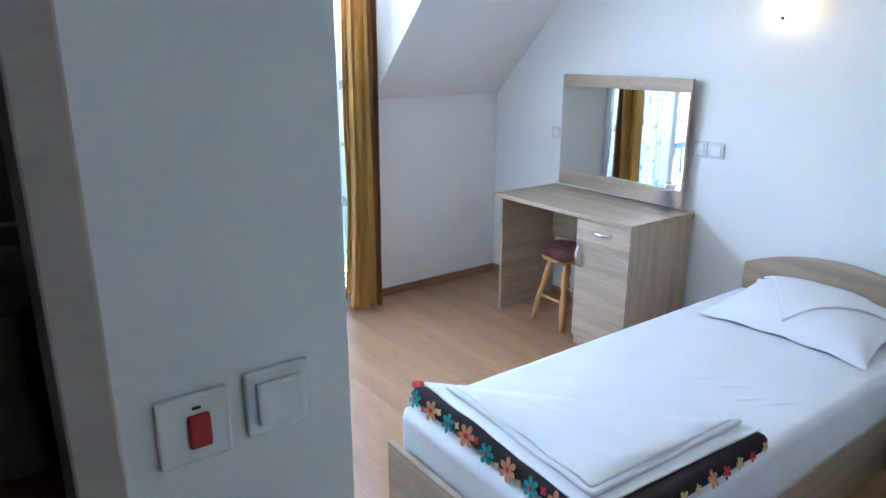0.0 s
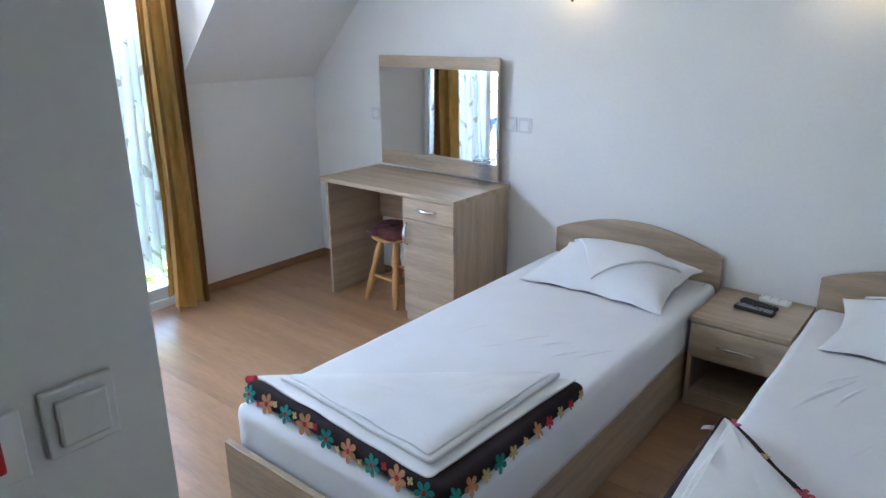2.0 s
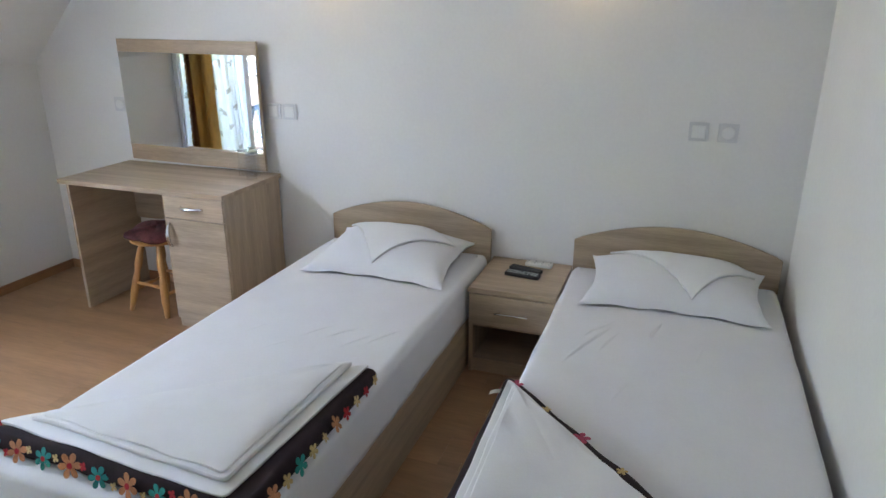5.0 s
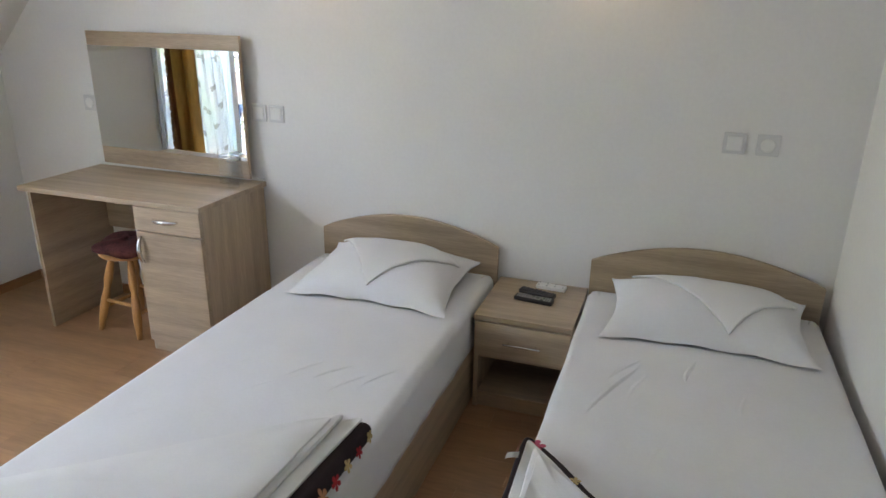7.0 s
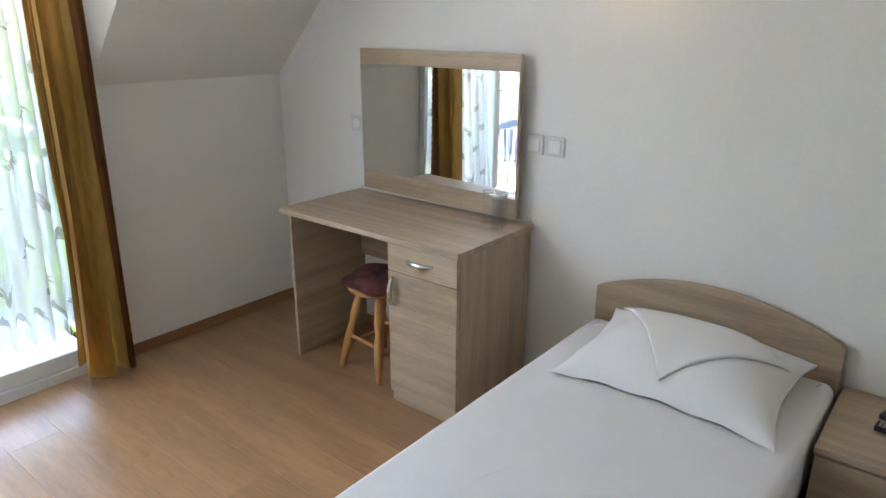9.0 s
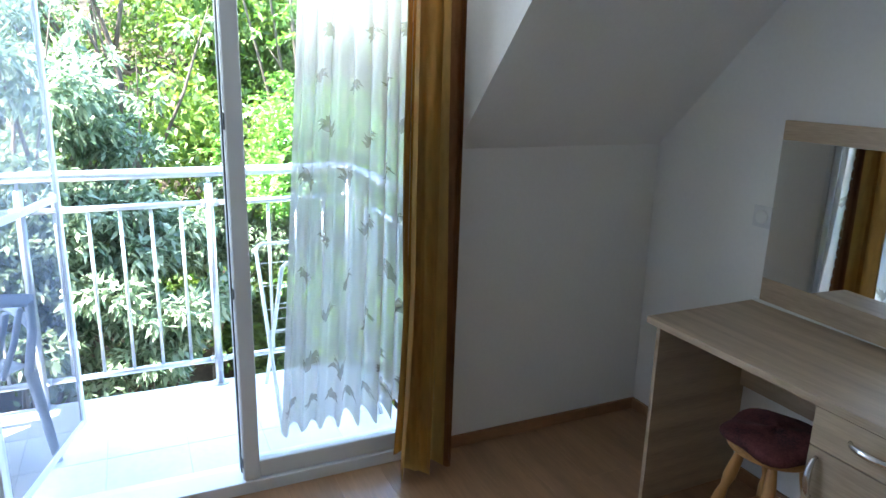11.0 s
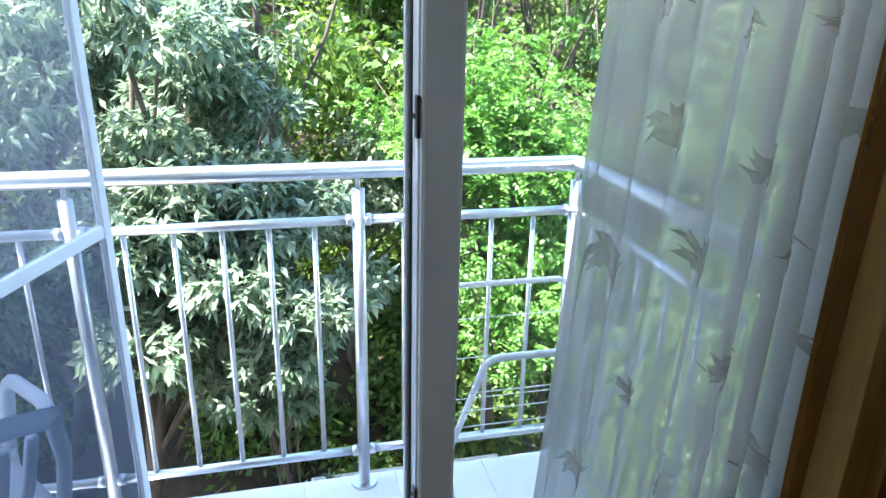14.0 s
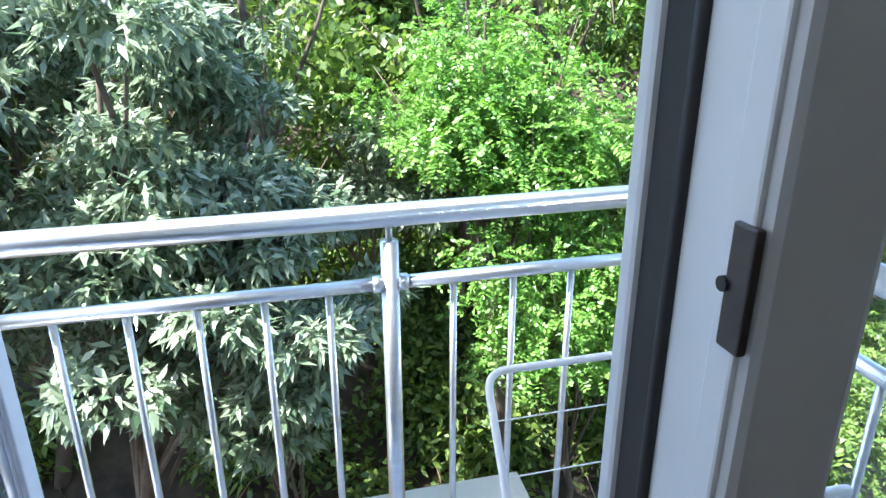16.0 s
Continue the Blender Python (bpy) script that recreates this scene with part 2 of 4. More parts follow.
def rod(a, b, r, r2=None, seg=12, bm=None):
    bm = bm or bmesh.new()
    a, b = Vector(a), Vector(b)
    q = (b - a).to_track_quat("Z", "Y").to_matrix().to_4x4()
    bmesh.ops.create_cone(bm, cap_ends=True, segments=seg, radius1=r, radius2=r if r2 is None else r2, depth=(b - a).length, matrix=Matrix.Translation((a + b) / 2) @ q)
    return bm


def tube(points, r, seg=10, bm=None):
    """A bent round bar through the points."""
    bm = bm or bmesh.new()
    pts = [Vector(p) for p in points]
    rings = []
    side = None
    for i, p in enumerate(pts):
        d = (pts[min(i + 1, len(pts) - 1)] - pts[max(i - 1, 0)]).normalized()
        if side is None:
            side = d.orthogonal().normalized()
        side = (side - d * side.dot(d)).normalized()
        up = d.cross(side)
        rr = r[i] if isinstance(r, (list, tuple)) else r
        rings.append([bm.verts.new(p + rr * (math.cos(k * math.tau / seg) * side + math.sin(k * math.tau / seg) * up)) for k in range(seg)])
    for a, b in zip(rings, rings[1:]):
        for k in range(seg):
            bm.faces.new((a[k], a[(k + 1) % seg], b[(k + 1) % seg], b[k]))
    bm.faces.new(rings[0][::-1])
    bm.faces.new(rings[-1])
    return bm


def bent(points, radius, steps=6):
    """The points with their corners rounded."""
    pts = [Vector(p) for p in points]
    out = [pts[0]]
    for a, b, c in zip(pts, pts[1:], pts[2:]):
        p, q = b + (a - b).normalized() * radius, b + (c - b).normalized() * radius
        for k in range(steps + 1):
            t = k / steps
            out.append(p * (1 - t) ** 2 + b * 2 * t * (1 - t) + q * t * t)
    return out + [pts[-1]]


def lathe(profile, at, seg=24, bm=None):
    """A turned body: (radius, height) rows about the upright through at."""
    bm = bm or bmesh.new()
    rings = [[bm.verts.new((at[0] + r * math.cos(k * math.tau / seg), at[1] + r * math.sin(k * math.tau / seg), at[2] + z)) for k in range(seg)] for r, z in profile]
    for a, b in zip(rings, rings[1:]):
        for k in range(seg):
            bm.faces.new((a[k], a[(k + 1) % seg], b[(k + 1) % seg], b[k]))
    bm.faces.new(rings[0][::-1])
    bm.faces.new(rings[-1])
    return bm


def prism(outline, low, high, axis="z"):
    """An outline in plan (or in elevation along y, or x) given thickness."""
    bm = bmesh.new()
    place = {"z": lambda u, v, w: (u, v, w), "y": lambda u, v, w: (u, w, v), "x": lambda u, v, w: (w, u, v)}[axis]
    a = [bm.verts.new(place(u, v, low)) for u, v in outline]
    b = [bm.verts.new(place(u, v, high)) for u, v in outline]
    n = len(outline)
    bm.faces.new(a[::-1])
    bm.faces.new(b)
    for k in range(n):
        bm.faces.new((a[k], a[(k + 1) % n], b[(k + 1) % n], b[k]))
    bmesh.ops.recalc_face_normals(bm, faces=bm.faces)
    return bm


def surface(f, nu, nv, thick=0.0):
    """A sheet from f(u, v), u and v from 0 to 1; thick: given a back at that depth along the normal."""
    bm = bmesh.new()
    g = [[bm.verts.new(f(i / nu, j / nv)) for j in range(nv + 1)] for i in range(nu + 1)]
    for i in range(nu):
        for j in range(nv):
            bm.faces.new((g[i][j], g[i + 1][j], g[i + 1][j + 1], g[i][j + 1]))
    if thick:
        bmesh.ops.solidify(bm, geom=bm.faces[:], thickness=thick)
    return bm


def structure(name, bm, mat, label, bevel=0.0, category="wall"):
    ob = part(name, bm, mat, None, label, bevel=bevel)
    return tagged(ob, label, category, kind="structure")


# ---- the room's shell ----
XR, YS, ZC = 4.23, -2.82, 2.55        # right wall, bathroom wall, ceiling
XB, YD = 2.98, -1.02                  # corner of the bathroom block, dormer cheek
YE = -5.2                             # entrance wall behind
KNEE, SLOPE_X = 1.305, 1.245
structure("wall_north", box(-0.25, XR + 0.2, 0, 0.2, -0.1, ZC + 0.2), WALL, "smooth white painted wall behind beds and desk")
structure("wall_east", box(XR, XR + 0.2, YE, 0, -0.1, ZC + 0.2), WALL, "smooth white painted wall beside the second bed")
structure("wall_south", box(0.0, XB - 0.12, YS - 0.12, YS, -0.1, ZC), WALL, "white painted bathroom partition wall")
structure("wall_entrance", box(XB - 0.12, XR, YE - 0.15, YE, -0.1, ZC + 0.2), WALL, "white painted wall at the entrance end")
structure("knee_wall", box(-0.25, 0.0, YD, 0.0, -0.1, KNEE), WALL, "low white knee wall under the sloping ceiling")
# sloping ceiling, ending in the upright cheek of the dormer
structure("ceiling_slope", prism([(-0.25, KNEE), (0.0, KNEE), (SLOPE_X, ZC), (SLOPE_X, ZC + 0.2), (-0.25, ZC + 0.2)], YD, 0.0, "y"), CEIL, "white sloping attic ceiling ending at the dormer", category="ceiling")
structure("ceiling", box(-0.25, XR, YE, 0, ZC, ZC + 0.15), CEIL, "flat white painted ceiling", category="ceiling")
# bathroom front wall with its doorway
Y1, Y2 = -3.15, -3.88
front = box(XB - 0.12, XB, Y1, YS, -0.1, ZC)
box(XB - 0.12, XB, YE, Y2, -0.1, ZC, front)
box(XB - 0.12, XB, Y2, Y1, 2.05, ZC, front)
structure("wall_bathroom", front, WALL, "white painted wall with the bathroom doorway")
lining = box(XB - 0.125, XB + 0.012, Y1 - 0.006, Y1 + 0.045, 0, 2.07)
box(XB - 0.125, XB + 0.012, Y2 - 0.045, Y2 + 0.03, 0, 2.07, lining)
box(XB - 0.125, XB + 0.012, Y2 + 0.03, Y1 - 0.03, 2.02, 2.09, lining)
structure("door_lining", lining, JAMB, "greyish brown wooden lining of the bathroom doorway", 0.004, "door frame")
structure("bathroom_wall", box(0.3, 0.4, YE, YS - 0.12, -0.1, ZC), BATH, "brown tiled far wall of the dark bathroom")
structure("bathroom_side_wall", box(0.4, XB - 0.12, YE - 0.15, YE, -0.1, ZC), BATH, "brown tiled side wall of the dark bathroom")
structure("bathroom_tiles", box(0.4, XB - 0.12, YS - 0.128, YS - 0.12, 0, 2.0), BATH, "brown wall tiles in the dark bathroom")
structure("floor", box(-0.12, XR, YE, 0, -0.1, -0.012), SUBFLOOR, "wood-look laminate floor of the room", category="floor")

# skirting
skirt = box(0.0, 0.014, YD, -0.014, 0, 0.055)
structure("baseboard", skirt, SKIRT, "brown wooden skirting board along the knee wall", 0.003, "baseboard")
structure("baseboard_north", box(0.0, XR, -0.014, 0, 0, 0.055), SKIRT, "brown wooden skirting board behind desk and beds", 0.003, "baseboard")

# ---- balcony door and window ----
YM = -1.883                             # meeting stile, where the open leaf closes
HEAD = 2.25
facade = box(-0.25, 0.0, -2.95, -2.72, -0.3, ZC)
box(-0.25, 0.0, -2.72, YD, HEAD, ZC, facade)
box(-0.25, -0.0, -2.72, YD, -0.3, -0.02, facade)
structure("wall_west", facade, WALL, "white dormer wall around the balcony door")
win = thing("window_1", (-0.04, -1.45, 0.0), "white plastic balcony door, one leaf closed, the other open", "balcony door", kind="structure")
fr = box(-0.085, -0.005, -2.72, -2.655, 0.0, HEAD)
part("frame", fr, PVC, win, bevel=0.004)
part("frame", box(-0.085, -0.005, -1.058, YD, 0.0, HEAD), PVC, win, bevel=0.004)
part("frame", box(-0.085, -0.005, -2.655, -1.058, HEAD - 0.06, HEAD), PVC, win, bevel=0.004)
part("sill", box(-0.1, 0.012, -2.655, -1.058, -0.02, 0.05), PVC, win, "white plastic threshold", bevel=0.004)
leaf = part("leaf", box(-0.076, 0.008, YM, YM + 0.060, 0.052, HEAD - 0.062), PVC, win, "closed white plastic leaf", bevel=0.006)
part("stile", box(-0.062, 0.0, -1.110, -1.060, 0.052, HEAD - 0.062), PVC, leaf, bevel=0.006)
part("rail", box(-0.062, 0.0, YM + 0.060, -1.110, 0.052, 0.125), PVC, leaf, bevel=0.005)
part("rail", box(-0.062, 0.0, YM + 0.060, -1.110, HEAD - 0.13, HEAD - 0.062), PVC, leaf, bevel=0.005)
part("lip", box(-0.096, -0.080, YM - 0.005, YM + 0.05, 0.052, HEAD - 0.062), PVC, leaf, "outer white rebate", bevel=0.004)
# no recess cut: the groove's shade is a black strip on the leaf
part("groove_shade", box(-0.0795, -0.050, YM - 0.0015, YM + 0.003, 0.055, HEAD - 0.065), GASKET_AND_SHADE, leaf, "black strip coloured as the hardware groove's shade")
part("gasket", tube([(-0.052, YM - 0.001, 0.06), (-0.052, YM - 0.001, HEAD - 0.07)], 0.004), GASKET_AND_SHADE, leaf, "black rubber seal", smooth=True)
part("bead", box(-0.016, 0.002, YM - 0.003, YM + 0.002, 0.055, HEAD - 0.065), PVC, leaf, bevel=0.002)
for z0, z1 in ((1.39, 1.446), (0.79, 0.83), (0.11, 0.15), (1.86, 1.90)):
    plate = part("strike_plate", box(-0.008, 0.0065, YM - 0.0055, YM - 0.0005, z0, z1), STRIKE, leaf, "dark steel strike plate", bevel=0.0012)
    part("screw", rod((-0.008, YM - 0.007, (z0 + z1) / 2), (-0.008, YM - 0.004, (z0 + z1) / 2), 0.0035, seg=10), BLACK, plate)
pane = part("pane", box(-0.036, -0.030, YM + 0.055, -1.104, 0.118, HEAD - 0.125), GLASS, leaf, "clear glass")
pane.visible_shadow = False

# insect screen door standing open over the balcony
H, F = Vector((-0.10, -2.665, 0)), Vector((-0.745, -2.468, 0))
way = (F - H).normalized()
side = Vector((-way.y, way.x, 0))


def bar(a, b, w, d):
    """An upright or level flat bar of the screen between two points."""
    bm = bmesh.new()
    a, b = Vector(a), Vector(b)
    u = (b - a)
    across = way if abs(u.normalized().z) > 0.7 else Vector((0, 0, 1))
    for s in (-1, 1):
        for t in (-1, 1):
            for e in (a, b):
                bm.verts.new(e + across * s * w / 2 + side * t * d / 2)
    bmesh.ops.convex_hull(bm, input=bm.verts)
    return bm


screen = thing("screen_door", (H.x, H.y, 0.0), "open white-framed insect screen door with grey netting", "screen door")
Z = Vector((0, 0, 1))
part("stile", bar(H + Z * 0.03, H + Z * 2.15, 0.03, 0.018), ALU, screen, bevel=0.003)
part("stile", bar(F + Z * 0.03, F + Z * 2.15, 0.03, 0.018), ALU, screen, bevel=0.003)
for z in (0.045, 1.06, 2.135):
    part("rail", bar(H + Z * z + way * 0.015, F + Z * z - way * 0.015, 0.03, 0.016), ALU, screen, bevel=0.003)
part("net", surface(lambda u, v: H + way * 0.01 + (F - H) * u * 0.97 + Z * (1.06 + 1.07 * v), 2, 4), NET, screen, "grey insect netting")
part("lower_net", surface(lambda u, v: H + way * 0.01 + (F - H) * u * 0.97 + Z * (0.05 + 1.01 * v), 2, 4), NET_DENSE, screen, "denser dark grey netting")

# ---- curtains ----
def gold_point(u, v):
    """Heavy satin in three deep, uneven folds."""
    z = 2.35 - 2.33 * v
    lean = 0.062 * max(0.0, 1 - z / 0.9) ** 1.6 * (1 - u) ** 2      # the loose edge swings out at the hem
    y = -1.268 + 0.221 * u - lean
    a = u * 15.5 + 0.45 * math.sin(1.7 * z + 2 * u) + 0.6
    deep = 0.052 * math.copysign(abs(math.sin(a)) ** 0.85, math.sin(a)) + 0.009 * math.sin(2.7 * a + 1.3 * z) + 0.003 * math.sin(6.1 * a + 3 * z)
    deep *= (0.62 + 0.38 * v) * (1 - 0.35 * u)
    return (0.150 - 0.03 * u + deep, y + 0.020 * math.cos(a), z + 0.02 * math.sin(u * 15) * v ** 8)


def gold_back(u, v):
    """The thinner edge of the curtain next to the glass, hanging a little shorter."""
    z = 2.35 - 2.27 * v
    return (0.085 + 0.016 * math.sin(u * 9 + 0.8 * z), -1.272 + 0.09 * u - 0.040 * max(0.0, 1 - z / 0.7) * (1 - u) + 0.006 * math.sin(4 * z), z + 0.02 * math.sin(u * 5) * v ** 6)


gold = thing("curtain", (0.12, -1.15, 0.02), "gold satin curtain gathered beside the balcony door", "curtain")
part("cloth", surface(lambda u, v: gold_point(u * 0.72, v), 90, 60, 0.003), GOLD, gold, smooth=True)
# brown border cloth; the shade of the folds is in its colour too
part("border", surface(lambda u, v: gold_point(0.72 + u * 0.28, v), 36, 60, 0.003), GOLD_DARK, gold, "brown satin border, its colour deepened by painted fold shade", smooth=True)
part("inner_edge", surface(gold_back, 14, 50, 0.002), GOLD_THIN, gold, "thin golden edge lit through by daylight", smooth=True)
for k in range(46):
    p = Vector(gold_point(1, (k + 0.5) / 46))
    part("scallop", lathe([(0.002, -0.024), (0.0055, -0.012), (0.006, 0.004), (0.003, 0.022)], (p.x, p.y + 0.005, p.z), 7), GOLD_DARK, gold, smooth=True)


def sheer_point(u, v):
    z = 2.35 - (2.09 + 0.03 * math.sin(u * 60)) * v
    y = -1.60 - 0.145 * v + (0.52 + 0.145 * v) * u
    a = u * 62 + 0.7 * math.sin(2.1 * z + 5 * u) + 1.5 * math.sin(u * 9)
    deep = 0.034 * math.sin(a) * (0.30 + 0.70 * min(1.0, 1.6 * u)) + 0.006 * math.sin(2.3 * a + z)
    return (0.046 + deep, y + 0.011 * math.cos(a) * u, z)


sheer = thing("sheer_curtain", (0.05, -1.35, 0.25), "white sheer curtain woven with maple leaves, scalloped hem", "curtain")
part("cloth", surface(sheer_point, 150, 60), SHEER, sheer, smooth=True)
HALF_LEAF = [(0, 1.0), (8, 0.74), (15, 0.80), (24, 0.46), (37, 0.66), (47, 0.98), (56, 0.66), (66, 0.74), (80, 0.40), (102, 0.72), (114, 0.50), (136, 0.50), (156, 0.34), (174, 0.16), (176, 0.50)]
OUTLINE = HALF_LEAF + [(360 - a, r) for a, r in HALF_LEAF[:0:-1]]


def leaf_motif(cu, cv, size, turn, k):
    """A maple leaf lying on the cloth."""
    bm = bmesh.new()
    rim = [(cu + size * r * math.cos(radians(a) + turn) / 0.62, cv + size * r * math.sin(radians(a) + turn) / 2.09) for a, r in OUTLINE]
    def on(u, v):
        return bm.verts.new(Vector(sheer_point(min(1, max(0, u)), min(1, max(0, v)))) + Vector((0.004, 0, 0)))
    mid = on(cu, cv)
    rings = [[on(cu + (u - cu) * s, cv + (v - cv) * s) for u, v in rim] for s in (0.25, 0.5, 0.75, 1.0)]
    n = len(rim)
    for i in range(n):
        bm.faces.new((mid, rings[0][i], rings[0][(i + 1) % n]))
        for a, c in zip(rings, rings[1:]):
            bm.faces.new((a[i], c[i], c[(i + 1) % n], a[(i + 1) % n]))
    part("leaf_motif", bm, LEAF_PRINT, sheer)


rng = random.Random(4)
for row in range(11):
    for col in range(4):
        u = 0.13 + 0.235 * col + (0.11 if row % 2 else 0) + rng.uniform(-0.03, 0.03)
        if u < 0.95:
            leaf_motif(u, 0.05 + row * 0.083 + rng.uniform(-0.015, 0.015), rng.uniform(0.034, 0.050), rng.uniform(0, 6), row)
for k in range(9):
    leaf_motif(0.06 + k * 0.11, 0.955, 0.030, rng.uniform(0, 6), k)

# ---- desk with mirror ----
desk = thing("desk", (1.13, -0.27, 0.0), "light oak laminate dressing desk with drawer and cupboard", "desk")
part("desktop", box(0.610, 1.655, -0.528, -0.004, 0.735, 0.76), OAK_X, desk, bevel=0.002)
part("side_panel", box(0.625, 0.643, -0.49, -0.02, 0.0, 0.735), OAK_Y, desk, bevel=0.001)
part("side_panel", box(1.632, 1.650, -0.505, -0.02, 0.0, 0.735), OAK_Z, desk, bevel=0.001)
part("side_panel", box(1.285, 1.303, -0.500, -0.02, 0.0, 0.735), OAK_Z, desk, bevel=0.001)
part("back_rail", box(0.643, 1.285, -0.045, -0.027, 0.42, 0.58), OAK_X, desk)
part("plinth", box(1.303, 1.632, -0.500, -0.482, 0.0, 0.058), OAK_X, desk)
part("back_panel", box(1.303, 1.632, -0.030, -0.022, 0.06, 0.735), OAK_Z, desk)
part("cupboard_floor", box(1.303, 1.632, -0.480, -0.03, 0.06, 0.076), OAK_X, desk)


def bow_handle(a, b, out, parent):
    """A flat bowed pull between two points, standing off the face."""
    a, b, out = Vector(a), Vector(b), Vector(out)
    pts = [a.lerp(b, t / 12) + out * (4 * (t / 12) * (1 - t / 12)) ** 0.6 for t in range(13)]
    part("handle", tube(pts, [0.0055 + 0.0055 * math.sin(math.pi * t / 12) for t in range(13)], 8), CHROME, parent, "satin chrome bow handle", smooth=True)


drawer = part("drawer", box(1.290, 1.646, -0.522, -0.504, 0.617, 0.731), OAK_X, desk, bevel=0.0015)
bow_handle((1.40, -0.523, 0.678), (1.53, -0.523, 0.678), (0, -0.026, 0), drawer)
door = part("door", box(1.290, 1.646, -0.522, -0.504, 0.062, 0.613), OAK_X, desk, bevel=0.0015)
bow_handle((1.318, -0.523, 0.465), (1.318, -0.523, 0.590), (0, -0.026, 0), door)

mir = thing("wall_mirror", (1.13, -0.01, 0.775), "wall mirror on an oak laminate board above the desk", "mirror")
def swung(bm):
    for v in bm.verts:
        v.co.y -= (v.co.x - 0.655) * 0.045
    return bm


part("board", swung(box(0.655, 1.601, -0.020, -0.001, 0.777, 1.457)), OAK_X, mir, bevel=0.001)
part("glass", swung(box(0.658, 1.598, -0.0245, -0.0205, 0.868, 1.388)), MIRROR, mir, "silvered mirror glass", bevel=0.0012)
structure("desk_trim", box(0.62, 1.645, -0.012, -0.001, 0.7605, 0.774), PLASTIC, "white sealing strip between desk and mirror", 0.001, "trim")


def tumbler(x, y, k):
    g = thing("drinking_glass", (x, y, 0.761), "clear drinking glass turned upside down on the desk", "glass", "glasses on the desk")
    part("body", lathe([(0.029, 0.0), (0.0285, 0.05), (0.026, 0.125), (0.023, 0.130), (0.0235, 0.123), (0.0262, 0.05), (0.027, 0.001)], (x, y, 0.761), 20), TUMBLER, g, smooth=True)
    part("base", lathe([(0.0, 0.128), (0.0245, 0.129), (0.0255, 0.134), (0.024, 0.139), (0.0, 0.140)], (x, y, 0.761), 20), TUMBLER_BASE, g, "thick glass base", smooth=True)


for k, (x, y) in enumerate(((1.490, -0.105), (1.555, -0.098), (1.580, -0.165))):
    tumbler(x, y, k)

# stool
st = thing("stool", (1.03, -0.31, 0.0), "round pine stool with a dark red plaid cushion", "stool")
part("seat", lathe([(0.0, 0.405), (0.14, 0.405), (0.148, 0.412), (0.148, 0.424), (0.14, 0.43), (0.0, 0.43)], (1.03, -0.31, 0), 28), PINE, st, smooth=False)
cush = surface(lambda u, v: (1.03 + (0.165 + 0.012 * math.sin(u * math.tau * 5)) * math.sin(max(0.02, v) * math.pi) ** 0.55 * math.cos(u * math.tau), -0.31 + (0.165 + 0.012 * math.sin(u * math.tau * 5)) * math.sin(max(0.02, v) * math.pi) ** 0.55 * math.sin(u * math.tau), 0.448 - 0.036 * math.cos(v * math.pi) + 0.006 * math.sin(u * 20)), 40, 12)
part("cushion", cush, PLAID, st, "dark red plaid cushion cover", smooth=True)
feet = []
for a in (-140, -50, 40, 130):
    ca, sa = math.cos(radians(a)), math.sin(radians(a))
    top, foot = Vector((1.03 + 0.085 * ca, -0.31 + 0.085 * sa, 0.41)), Vector((1.03 + 0.19 * ca, -0.31 + 0.19 * sa, 0.0))
    rad = [0.013, 0.016, 0.020, 0.022, 0.015, 0.021, 0.022, 0.021, 0.016, 0.013]
    part("leg", tube([foot.lerp(top, k / 9) for k in range(10)], rad[::-1], 12), PINE, st, smooth=True)
    feet.append((foot, top))
for k in range(4):
    h = 0.30 if k % 2 else 0.40
    a, b = feet[k], feet[(k + 1) % 4]
    part("stretcher", tube([a[0].lerp(a[1], h), b[0].lerp(b[1], h)], 0.0095, 10), PINE, st, smooth=True)


# ---- beds ----
def headboard(x0, x1, th0, th1, edge, crown):
    pts = [(x0, 0.0), (x1, 0.0), (x1, edge)]
    for k in range(1, 24):
        t = k / 24
        pts.append((x1 + (x0 - x1) * t, edge + crown * (math.sin(math.pi * t) ** 0.85)))
    pts.append((x0, edge))
    return prism(pts, th0, th1, "y")


